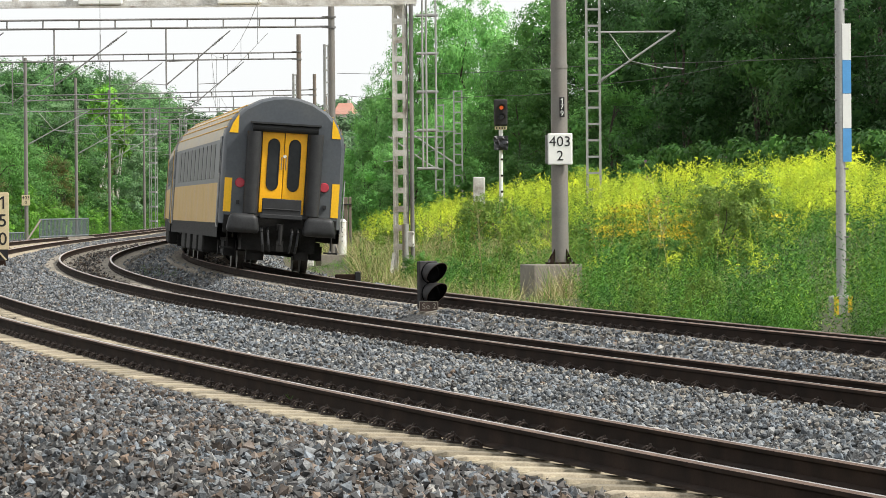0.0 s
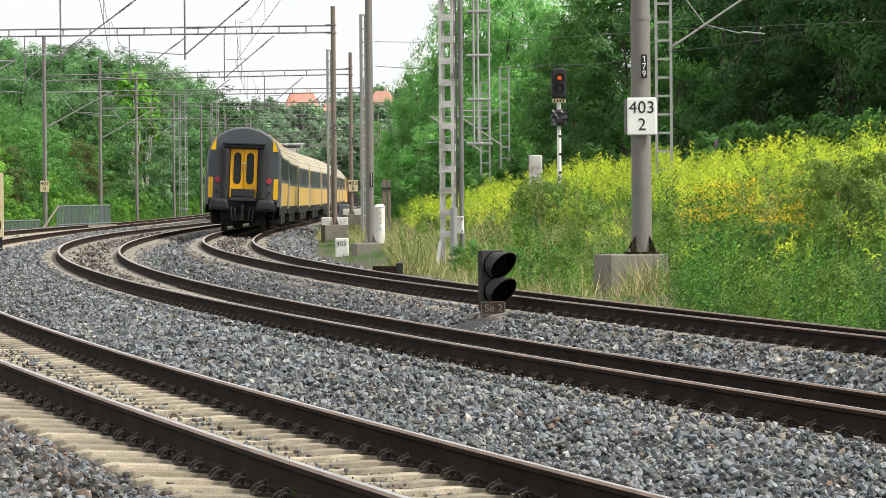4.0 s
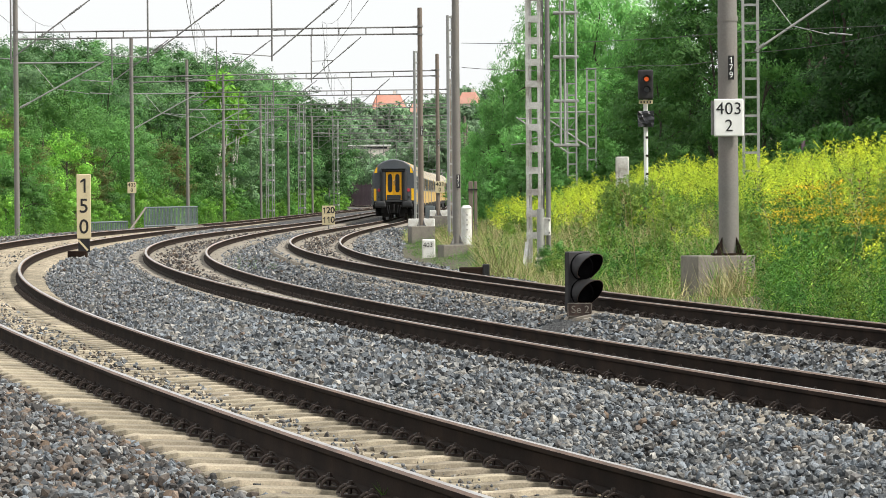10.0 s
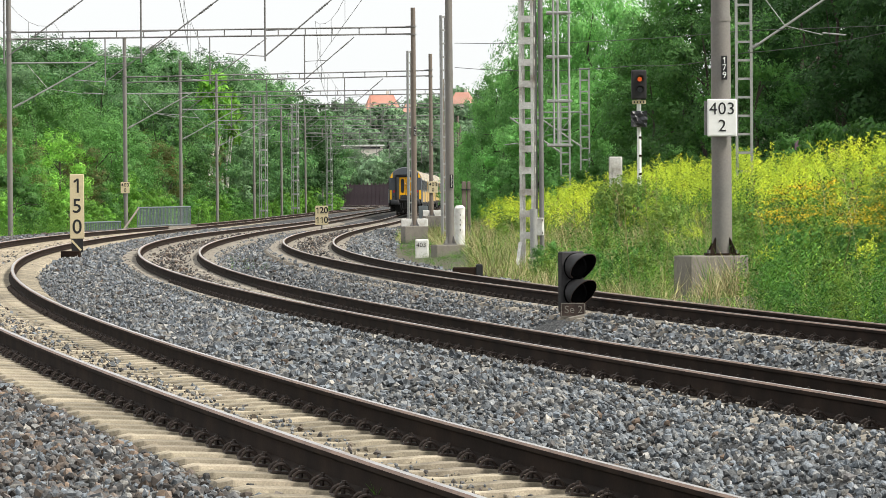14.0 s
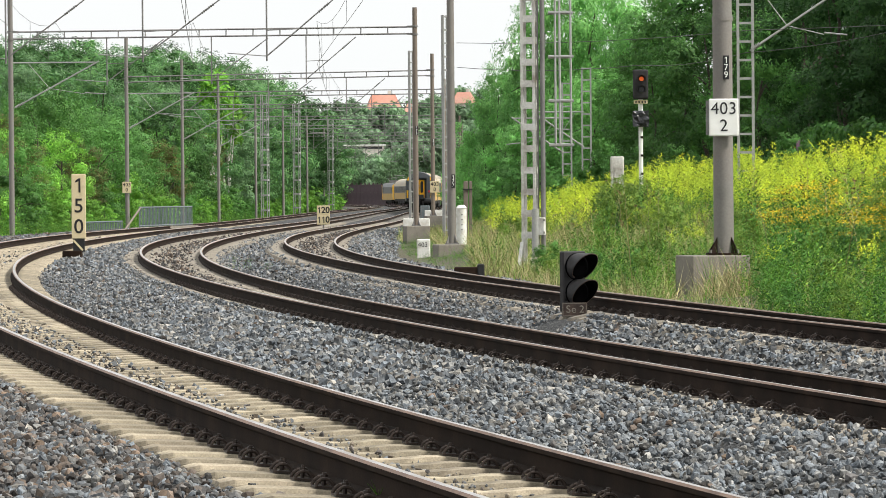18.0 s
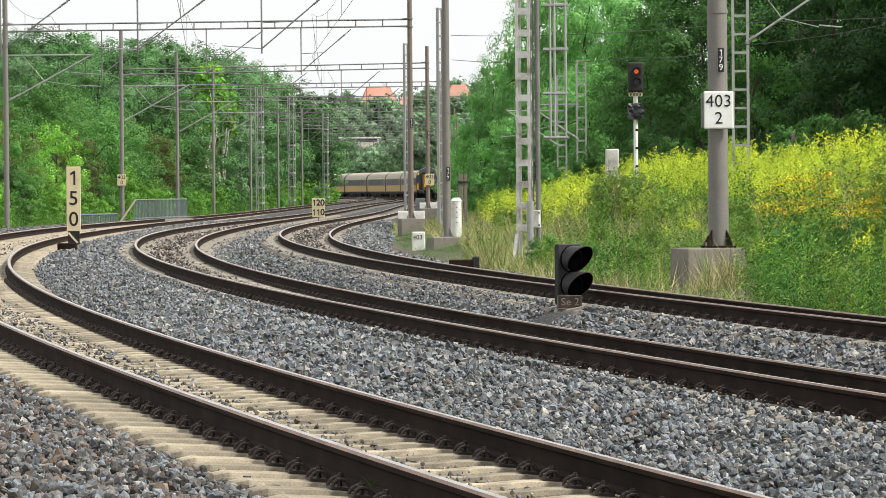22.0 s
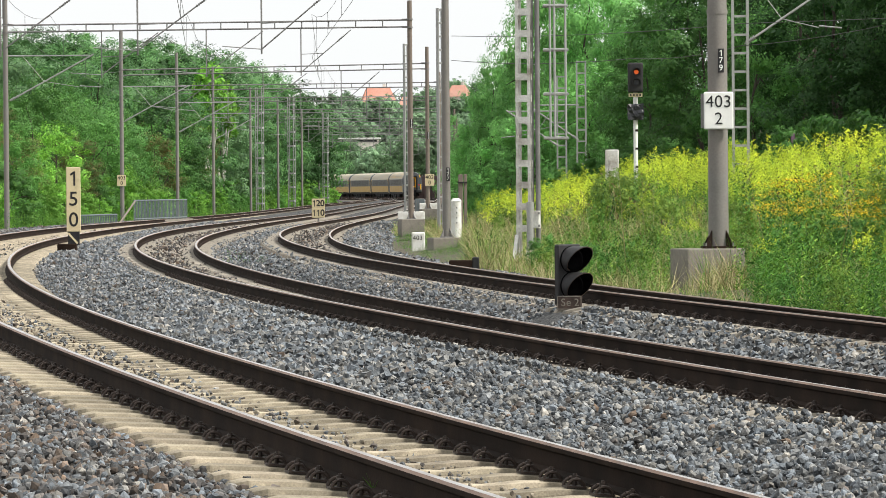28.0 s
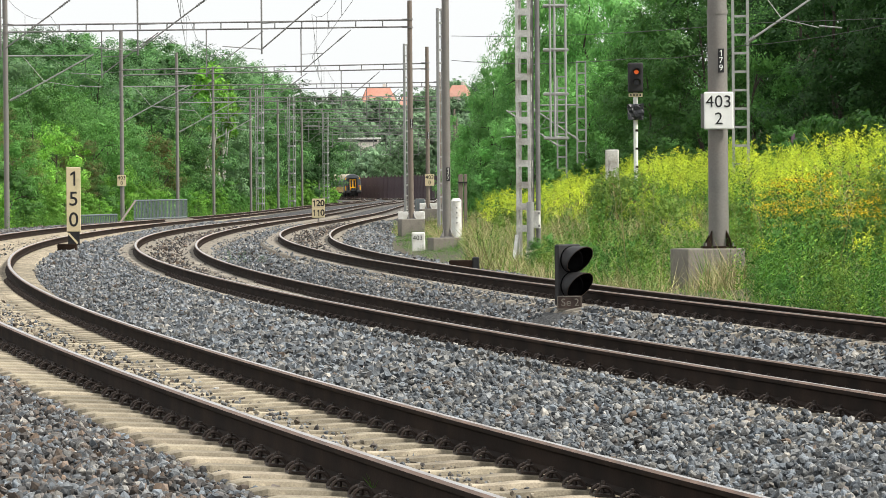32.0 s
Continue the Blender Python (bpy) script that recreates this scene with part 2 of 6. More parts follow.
M_PURPLE = material("purple_hoarding", (0.20, 0.10, 0.16), 0.8, noise_scale=1.5, amount=0.25, fine=10, bump=0.1)
M_PLASTER = material("pale_plaster", (0.66, 0.62, 0.56), 0.9, noise_scale=0.2, amount=0.12, fine=2, bump=0)
# red of the tiles paled in the colour for the haze of distance
M_TILE = material("hazed_roof_tiles", (0.50, 0.28, 0.22), 0.85, noise_scale=0.2, amount=0.2, fine=2.5, bump=0.2, tint=(0.38, 0.15, 0.10))
M_RAILING = material("blue_grey_railing", (0.14, 0.17, 0.18), 0.6, noise_scale=2, amount=0.2, fine=20, bump=0.05)

# ---- mesh helpers ----


def box(bm, c, size, m=None):
    r = bmesh.ops.create_cube(bm, size=1.0, matrix=(m or Matrix()) @ Matrix.Translation(c) @ Matrix.Diagonal((*size, 1)))
    return r["verts"]


def rod(bm, a, b, r, r2=None, n=8, cap=True):
    a, b = Vector(a), Vector(b)
    d = b - a
    m = Matrix.Translation((a + b) / 2) @ d.to_track_quat("Z", "Y").to_matrix().to_4x4()
    bmesh.ops.create_cone(bm, cap_ends=cap, segments=n, radius1=r, radius2=r if r2 is None else r2, depth=d.length, matrix=m)


def bevel(bm, w, seg=1):
    bmesh.ops.bevel(bm, geom=[e for e in bm.edges if e.calc_face_angle(0) > 0.5], offset=w, segments=seg, affect="EDGES", profile=0.5)


def mesh_of(name, bm, mat, smooth=False):
    me = bpy.data.meshes.new(name)
    bm.to_mesh(me)
    bm.free()
    for m in mat if isinstance(mat, (list, tuple)) else [mat]:
        me.materials.append(m)
    if smooth:
        me.polygons.foreach_set("use_smooth", [True] * len(me.polygons))
        me.set_sharp_from_angle(angle=radians(40))
    return me


def part(name, bm, mat, parent=None, label="", smooth=False, at=None):
    """One mesh object under a thing or a part."""
    ob = new(name, mesh_of(name, bm, mat, smooth))
    ob.parent = parent
    if at is not None:
        ob.matrix_basis = at
    if label:
        ob["label"] = label
    return ob


def thing(name, m, label, category, group="", kind=""):
    ob = new(name)
    ob.empty_display_size = 0.2
    ob.matrix_world = m
    return tagged(ob, label, category, group, kind)


def from_arrays(name, verts, faces, mats, index=None, flat=False, normals=None):
    """A mesh from numpy arrays of triangles or quads of one size."""
    me = bpy.data.meshes.new(name)
    k = faces.shape[1]
    me.vertices.add(len(verts))
    me.vertices.foreach_set("co", np.asarray(verts, np.float32).ravel())
    me.loops.add(faces.size)
    me.loops.foreach_set("vertex_index", faces.astype(np.int32).ravel())
    me.polygons.add(len(faces))
    me.polygons.foreach_set("loop_start", np.arange(0, faces.size, k, dtype=np.int32))
    for m in mats:
        me.materials.append(m)
    if index is not None:
        me.polygons.foreach_set("material_index", np.asarray(index, np.int32))
    if flat:
        me.polygons.foreach_set("use_smooth", np.zeros(len(faces), bool))
    me.update(calc_edges=True)
    if normals is not None:
        me.normals_split_custom_set_from_vertices(np.asarray(normals, np.float32).tolist())
    return me


def letters(text, size, mat, parent, m, step, name="digit", bold=0.0):
    """A line of characters, each a mesh of its own."""
    for i, ch in enumerate(text):
        writing(ch, size, mat, parent, m @ Matrix.Translation(((i - (len(text) - 1) / 2) * step, 0, 0)), name, bold)


def writing(text, size, mat, parent, m, name="lettering", bold=0.0):
    """Letters in the built-in font as a thin mesh under a thing."""
    if text == "1":
        k = size
        pts = [(0.0, -0.35), (0.1, -0.35), (0.1, 0.36), (0.01, 0.36), (-0.16, 0.24), (-0.16, 0.14), (0.0, 0.22)]
        bm = bmesh.new()
        g = [bm.faces.new([bm.verts.new((x * k, y * k, -0.001)) for x, y in pts])]
        for v in bmesh.ops.extrude_face_region(bm, geom=g)["geom"]:
            if isinstance(v, bmesh.types.BMVert):
                v.co.z += 0.002
        bmesh.ops.recalc_face_normals(bm, faces=bm.faces[:])
        return part(name, bm, mat, parent, at=m)
    cu = bpy.data.curves.new(name, "FONT")
    cu.body, cu.size, cu.align_x, cu.align_y, cu.extrude, cu.offset = text, size, "CENTER", "CENTER", 0.001, bold
    tmp = bpy.data.objects.new(name, cu)
    scene.collection.objects.link(tmp)
    me = bpy.data.meshes.new_from_object(tmp.evaluated_get(bpy.context.evaluated_depsgraph_get()))
    bpy.data.objects.remove(tmp)
    bpy.data.curves.remove(cu)
    me.materials.clear()
    me.materials.append(mat)
    ob = new(name, me)
    ob.parent = parent
    ob.matrix_basis = m
    return ob

# ---- the line: three parallel tracks, a right-hand curve, a straight, then a left-hand curve ----
KNOT = [0, 60, 120, 170, 220, 300, 400, 500, 560, 620, 720, 1100]
BEND = [0.00141, 0.001381, 0.001304, 0.000598, -0.000304, -0.000046, 0.000144, -0.000182, 0.000034, -0.000988, -0.001179, -0.00118]
DS = 0.5
LINE_S = np.arange(-60, 1100, DS)
kap = np.interp(LINE_S, KNOT, BEND)
LINE_T = np.cumsum(kap) * DS
i0 = int(60 / DS)
LINE_T += -0.2021 - LINE_T[i0]
LINE_X = np.cumsum(np.sin(LINE_T)) * DS
LINE_Y = np.cumsum(np.cos(LINE_T)) * DS
LINE_X += 6.3963 - LINE_X[i0]
LINE_Y += 12.0 - LINE_Y[i0]
# the line falls a little beyond the first curve and lies on a longer reach
REACH = np.interp(LINE_Y, [152, 172, 192, 218, 255, 311, 419, 588, 680], [1, 1.05, 1.125, 1.175, 1.17, 1.165, 1.12, 1.02, 1])
REACH = np.convolve(np.pad(REACH, 30, mode="edge"), np.ones(61) / 61, mode="valid")
LINE_X, LINE_Y, LINE_Z = LINE_X * REACH, LINE_Y * REACH, EYE * (1 - REACH)
step = np.hypot(np.diff(LINE_X), np.diff(LINE_Y))
LINE_S = -60 + np.concatenate([[0], np.cumsum(step)])
LINE_T = np.interp(LINE_S, (LINE_S[1:] + LINE_S[:-1]) / 2, np.arctan2(np.diff(LINE_X), np.diff(LINE_Y)))
TRACKS = [(-4.2223, 0.060, 0.138), (0.0, 0.0, 0.129), (3.8203, 0.001, 0.118)]  # offset to the right, rail-top height, cant
WEST, MID, EAST = 0, 1, 2


def cant(k, s):
    return TRACKS[k][2] * np.interp(s, [0, 110, 300, 520, 580, 640], [1, 1, 0, 0, -0.5, -0.5])


def fall(s):
    return np.interp(s, LINE_S, LINE_Z)


def along(s, off):
    """Plan place and heading (from +y towards +x) at s metres, off metres right of the middle track; the tracks spread a little on the straight."""
    off = off + (np.interp(s, LINE_S, REACH) - 1) * np.interp(off, [-2.6, -1.65, 1.65, 2.2], [-4.22, 0, 0, 3.82])
    x, y, t = np.interp(s, LINE_S, LINE_X), np.interp(s, LINE_S, LINE_Y), np.interp(s, LINE_S, LINE_T)
    return x + np.cos(t) * off, y - np.sin(t) * off, t


def on_track(k, s):
    """The pose of the rail-top centre of track k at s: x to the right, y ahead."""
    off, z, _ = TRACKS[k]
    x, y, t = along(s, off)
    return pose(x, y, z + fall(s), 0, math.degrees(math.atan(cant(k, s) / 1.5)), -math.degrees(t))


def bed(u, s):
    """Height of the ballast at u metres right of the middle track."""
    u, s = np.broadcast_arrays(np.asarray(u, float), np.asarray(s, float))
    zs, ls = [], []
    for k, (o, z, _) in enumerate(TRACKS):
        l = u - o
        crib = np.clip((np.abs(l) - 1.28) / 0.22, 0, 1)
        crib = np.where(l < 0, 0.05, 1.0) * crib * crib * (3 - 2 * crib)
        zs.append(z - cant(k, s) * np.clip(l, -1.9, 1.9) / 1.5 - 0.252 + crib * 0.111)
        ls.append(l)
    w = np.clip((u - (TRACKS[0][0] + 1.6)) / (TRACKS[1][0] - TRACKS[0][0] - 3.2), 0, 1)
    a = zs[0] * (1 - w) + zs[1] * w
    w = np.clip((u - 1.6) / (TRACKS[2][0] - 3.2), 0, 1)
    w = w * w * (3 - 2 * w)
    z = np.where(u < 0, a, zs[1] * (1 - w) + zs[2] * w)
    z = z + np.where((np.abs(ls[0]) > 1.5) & (np.abs(ls[1]) > 1.5) & (np.abs(ls[2]) > 1.5), 0.03 * np.sin(u * 3.1 + s * 0.7) * np.sin(s * 1.3 + u), 0)
    z = z - 0.26 * np.exp(-(((u - 1.9) / 0.5) ** 2))
    z = z - np.clip(-3.4 - ls[0], 0, None) * 0.55 - np.clip(ls[2] - 2.0, 0, None) * 0.5
    return z + fall(s)


def smooth(x, a, b):
    t = np.clip((x - a) / (b - a), 0, 1)
    return t * t * (3 - 2 * t)


def land(u, y):
    """Height of the open ground at u metres right of the middle track."""
    r = u - TRACKS[2][0]
    l = -(u - TRACKS[0][0])
    z = np.full(np.broadcast(u, y).shape, -0.62)
    z = z + smooth(r, 2.6, 13.0) * (1.8 - 0.7 * smooth(y, 130, 220)) + smooth(r, 14, 60) * 1.5
    z = z + smooth(l, 9, 42) * 4.5 * smooth(y, 150, 240) + smooth(l, 40, 200) * 9 * smooth(y, 150, 420)
    z = z + smooth(y, 880, 1500) * 20 + smooth(y, 600, 1000) * smooth(r, 40, 250) * 12
    z = z + np.interp(y, LINE_Y, LINE_Z) * (1 - smooth(np.abs(u), 12, 30))
    z = z + 0.06 * np.sin(u * 1.7 + y * 0.6) * np.sin(y * 0.9)
    return z


def ground_at(x, y):
    u = x - float(np.interp(y, LINE_Y, LINE_X))
    z = float(land(np.array(u), np.array(float(y))))
    if -9 < u < 7.5:
        z = max(z, float(bed(u, np.interp(y, LINE_Y, LINE_S))))
    return z


def grid_mesh(name, X, Y, Z, mats, index=None):
    n, m = X.shape
    v = np.stack([X, Y, Z], -1).reshape(-1, 3)
    i = np.arange(n * m).reshape(n, m)
    f = np.stack([i[:-1, :-1], i[:-1, 1:], i[1:, 1:], i[1:, :-1]], -1).reshape(-1, 4)
    return from_arrays(name, v, f, mats, index)


# open ground
gy = np.concatenate([np.arange(-80, 300, 2.5), np.arange(300, 800, 10), np.arange(800, 1800, 40), [2200, 3000, 4500]])
gu = np.concatenate([[-3000, -1500, -700, -400, -250, -160, -110, -80, -60], np.arange(-45, -10, 3), np.arange(-10, 24, 0.75), np.arange(24, 60, 4), [70, 90, 130, 200, 300, 500, 900, 1800, 3000]])
GY, GU = np.meshgrid(gy, gu, indexing="ij")
GX = np.interp(GY, LINE_Y, LINE_X) + GU
tagged(new("ground", grid_mesh("ground", GX, GY, land(GU, GY), [M_EARTH])), "weedy earth beside the railway", "ground", kind="structure")

# ballast bed
bs = np.concatenate([np.arange(-45, 120, 0.5), np.arange(120, 320, 2), np.arange(320, 1090, 6)])
bu = np.concatenate([[-9.5, -8.6], np.arange(-8.2, 7.6, 0.1)])
BS, BU = np.meshgrid(bs, bu, indexing="ij")
bx, by, _ = along(BS, BU)
mid_u = (bu[:-1] + bu[1:]) / 2
dusty = np.where(np.min([np.abs(mid_u - t[0]) for t in TRACKS], 0) < np.where(mid_u < -2, 1.3, 1.1), np.where(mid_u < -2, 1, 2), 0)
idx = np.broadcast_to(dusty, (len(bs) - 1, len(mid_u))).ravel()
tagged(new("ballast_bed", grid_mesh("ballast_bed", bx, by, bed(BU, BS), [M_BED, M_DUST, M_FINES], idx)), "grey crushed-stone ballast bed with sandy dust between the sleepers", "ballast", kind="structure")


def stones():
    """Loose crushed stones on the ballast, thick where it is seen near."""
    rng = np.random.default_rng(5)
    cube = np.array([[x, y, z] for x in (-1, 1) for y in (-1, 1) for z in (-1, 1)], float)
    tri = np.array([[0, 1, 3], [0, 3, 2], [4, 6, 7], [4, 7, 5], [0, 4, 5], [0, 5, 1], [2, 3, 7], [2, 7, 6], [0, 2, 6], [0, 6, 4], [1, 5, 7], [1, 7, 3]])
    octa = np.array([[1, 0, 0], [-1, 0, 0], [0, 1, 0], [0, -1, 0], [0, 0, 1], [0, 0, -1]], float) * 1.25
    otri = np.array([[0, 2, 4], [2, 1, 4], [1, 3, 4], [3, 0, 4], [2, 0, 5], [1, 2, 5], [3, 1, 5], [0, 3, 5]])
    g = (1 + 5 ** 0.5) / 2
    ico = np.array([[-1, g, 0], [1, g, 0], [-1, -g, 0], [1, -g, 0], [0, -1, g], [0, 1, g], [0, -1, -g], [0, 1, -g], [g, 0, -1], [g, 0, 1], [-g, 0, -1], [-g, 0, 1]]) * 0.66
    itri = np.array([[0, 11, 5], [0, 5, 1], [0, 1, 7], [0, 7, 10], [0, 10, 11], [1, 5, 9], [5, 11, 4], [11, 10, 2], [10, 7, 6], [7, 1, 8],
                     [3, 9, 4], [3, 4, 2], [3, 2, 6], [3, 6, 8], [3, 8, 9], [4, 9, 5], [2, 4, 11], [6, 2, 10], [8, 6, 7], [9, 8, 1]])
    for lo, hi, dens, size, name in ((-12, 4, 220, 0.025, "loose_stones"), (4, 24, 490, 0.0188, "loose_stones"), (24, 46, 330, 0.0215, "loose_stones"), (46, 80, 190, 0.0265, "loose_stones"), (80, 150, 36, 0.045, "loose_stones"), (150, 235, 16, 0.06, "loose_stones")):
        n = int((hi - lo) * 19 * dens)
        s, u = rng.uniform(lo, hi, n), rng.uniform(-8.6, 7.0, n)
        u = np.where(rng.random(n) < 0.16, rng.uniform(-8.6, -5.5, n), u)
        x, y, _ = along(s, u)
        l = np.min([np.abs(u - t[0]) for t in TRACKS], 0)
        gap = np.where(u > 1.9, 0.34, np.where(u > -2, 0.17, 0.0)) - 20.3
        gap = np.abs((s - gap) % 0.6 - 0.3) < 0.15
        keep = (x < 0.114 * (y + np.where(y < 70, 17, 0)) + 1.2) & (x > -0.1 * (y + np.where(y < 20, 17, 0)) - 1.0) & ((l > np.where(u > -2, 1.14, 1.27)) | (rng.random(n) < np.where(gap, np.where(u < -2, 0.85, 0.95), np.where(u < -2, 0.012, 0.03))))
        s, u, x, y, l = s[keep], u[keep], x[keep], y[keep], l[keep]
        n = len(s)
        z = bed(u, s) + rng.uniform(-0.042, 0.036, n) + np.where(l < 1.27, np.where(u < -2, 0.008, 0.028), 0) + np.where((l > 1.14) & (l < 1.27) & (u > -2), 0.045, 0)
        z = z - 0.13 * np.exp(-(((x - 1.5) / 0.42) ** 2) - ((y - 55.4) / 0.9) ** 2)
        r = size * rng.uniform(0.5, 1.5, n) * np.where(l < 1.27, np.where(u < -2, rng.choice((0.35, 0.45, 0.55, 0.8), n), 0.75), 1)
        shape, facets = (ico, itri) if lo == 4 else (cube, tri) if lo == 24 else (octa, otri)
        k = len(shape)
        v = np.broadcast_to(shape, (n, k, 3)) * rng.uniform(0.6, 1.1, (n, k, 1)) + rng.uniform(-0.24, 0.24, (n, k, 3))
        v = v * rng.uniform(0.6, 1.3, (n, 1, 3)) * r[:, None, None]
        q = rng.normal(size=(n, 4))
        q /= np.linalg.norm(q, axis=1)[:, None]
        a, b, c, d = q.T
        R = np.stack([1 - 2 * (c * c + d * d), 2 * (b * c - a * d), 2 * (b * d + a * c), 2 * (b * c + a * d), 1 - 2 * (b * b + d * d), 2 * (c * d - a * b),
                      2 * (b * d - a * c), 2 * (c * d + a * b), 1 - 2 * (b * b + c * c)], -1).reshape(n, 3, 3)
        v = np.einsum("nij,nkj->nki", R, v) + np.stack([x, y, z], -1)[:, None, :]
        f = (facets[None] + (np.arange(n) * k)[:, None, None]).reshape(-1, 3)
        tagged(new(name, from_arrays(name, v.reshape(-1, 3), f, [M_STONE, M_STONE_BROWN, M_STONE_TAN], np.repeat(np.where(l < 1.27, np.where(u < -2, rng.choice((0, 0, 1, 2, 2), n), np.where(l > 1.14, 0, 1)), np.where(rng.random(n) < np.where(u < -5.4, 0.62, 0.07), 1, 0)), len(facets)), True)), "loose grey and brownish crushed stones of the ballast", "ballast stones", kind="stuff")


RAIL = [(-0.036, -0.013), (-0.024, 0.0), (0.024, 0.0), (0.036, -0.013), (0.034, -0.036), (0.010, -0.048), (0.009, -0.128), (0.066, -0.146), (0.070, -0.160),
        (-0.070, -0.160), (-0.066, -0.146), (-0.009, -0.128), (-0.010, -0.048), (-0.034, -0.036)]
RAIL_MAT = [2, 1, 2, 0, 0, 0, 0, 0, 0, 0, 0, 0, 0, 0]


def rails_and_sleepers():
    sl = np.concatenate([np.arange(-45, 140, 1.0), np.arange(140, 1090, 4.0)])
    # sleeper: concrete, waisted in the middle, with raised rail seats
    bm = bmesh.new()
    prof = [(-1.30, -0.03), (-1.27, 0.02), (-1.2, 0.04), (-0.95, 0.05), (-0.62, 0.05), (-0.5, 0.04), (-0.3, 0.008), (0.0, -0.004), (0.3, 0.008), (0.5, 0.04), (0.62, 0.05), (0.95, 0.05), (1.2, 0.04), (1.27, 0.02), (1.30, -0.03)]
    rows = []
    for x, z in prof:
        w = 0.102 if abs(x) < 0.4 else 0.13 if abs(x) < 1.25 else 0.11
        rows.append([bm.verts.new(p) for p in ((x, -w - 0.012, -0.1), (x, -w, z - 0.03), (x, -w * 0.9, z - 0.006), (x, 0, z), (x, w * 0.9, z - 0.006), (x, w, z - 0.03), (x, w + 0.012, -0.1))])
    for a, b in zip(rows, rows[1:]):
        for i in range(6):
            bm.faces.new((a[i], b[i], b[i + 1], a[i + 1]))
    bm.faces.new(rows[0])
    bm.faces.new(rows[-1][::-1])
    bmesh.ops.recalc_face_normals(bm, faces=bm.faces[:])
    sleeper = mesh_of("sleeper", bm, M_SLEEPER)
    grey = sleeper.copy()
    grey.materials[0] = M_SLEEPER_GREY
    # the ends of these sink under the shoulder of stones
    for v in grey.vertices:
        if abs(v.co.x) > 1.1:
            v.co.z -= 0.06
    # fastening: bolt with nut, plate and two bent spring loops
    bm = bmesh.new()
    box(bm, (0, 0, 0.006), (0.1, 0.13, 0.012))
    rod(bm, (0.0, 0, 0.01), (0.0, 0, 0.074), 0.011, n=6)
    rod(bm, (0.0, 0, 0.048), (0.0, 0, 0.063), 0.019, n=6)
    for y, k in ((-0.045, 0.85), (0.03, 1.0)):
        pts = [(-0.05 * k * math.cos(math.pi * i / 6), y, 0.01 + 0.044 * k * math.sin(math.pi * i / 6)) for i in range(7)]
        for a, b in zip(pts, pts[1:]):
            rod(bm, a, b, 0.0085, n=6, cap=False)
    clip = mesh_of("rail_clip", bm, M_CLIP, True)
    far_v = np.array([v.co[:] for v in sleeper.vertices])
    far_tris = []
    for p in sleeper.polygons:
        vs = list(p.vertices)
        far_tris += [(vs[0], vs[i], vs[i + 1]) for i in range(1, len(vs) - 1)]
    far_f = np.array(far_tris)
    for k, words in ((WEST, "outer dusty track"), (MID, "middle track"), (EAST, "inner track")):
        track = thing("railway_track", Matrix(), "curved railway %s with rusty rails on dusty concrete sleepers" % words, "railway track", "railway tracks", "structure")
        off, z0, _ = TRACKS[k]
        for side in (-0.752, 0.752):
            P = np.array(RAIL)
            S_, L_ = np.meshgrid(sl, off + side + P[:, 0], indexing="ij")
            x, y, _ = along(S_, L_)
            z = z0 + fall(S_) - cant(k, S_) * (L_ - off) / 1.5 + P[:, 1][None]
            n, m = x.shape
            v = np.stack([x, y, z], -1).reshape(-1, 3)
            i = np.arange(n * m).reshape(n, m)
            j = np.roll(i, -1, axis=1)
            f = np.stack([i[:-1], j[:-1], j[1:], i[1:]], -1).reshape(-1, 4)
            ob = new("rail", from_arrays("rail", v, f, [M_RUST, M_RAILTOP, M_RAILEDGE], np.tile(RAIL_MAT, n - 1), True))
            ob.parent = track
            ob["label"] = "dark rusty steel rail with a polished running surface"
        ss = np.arange(-44.3 + 0.17 * k, 300, 0.6)
        far = []
        for s in ss:
            m = on_track(k, float(s)) @ pose(random.uniform(-0.01, 0.01), 0, -0.222, 0, 0, random.uniform(-0.6, 0.6))
            if s < 88:
                ob = new("sleeper", sleeper if k == WEST else grey)
                ob.parent = track
                ob.matrix_basis = m
                if 2 < s < 66:
                    for side in (-0.752, 0.752):
                        for d, turn in ((-0.105, 0), (0.105, 180)):
                            c = new("rail_clip", clip)
                            c.parent = ob
                            c.matrix_basis = pose(side + d, 0, 0.05, 0, 0, turn)
            else:
                far.append(far_v @ np.array(m.to_3x3()).T + np.array(m.translation))
        v = np.concatenate(far)
        f = (far_f[None] + (np.arange(len(far)) * len(far_v))[:, None, None]).reshape(-1, 3)
        ob = new("far_sleepers", from_arrays("far_sleepers", v, f, [M_SLEEPER if k == WEST else M_SLEEPER_GREY], flat=True))
        ob.parent = track
        tagged(ob, kind="stuff")

# ---- overhead line ----


def truss(bm, a, b, depth, step, r=0.028, wide=0.0):
    """A flat lattice beam from a to b: two chords and posts."""
    a, b = Vector(a), Vector(b)
    n = max(2, int((b - a).length / step))
    up = Vector((0, 0, depth))
    for p in (Vector(), up):
        rod(bm, a + p, b + p, r * 1.35, n=4)
    for i in range(n + 1):
        p = a.lerp(b, i / n)
        rod(bm, p, p + up, r, n=4)


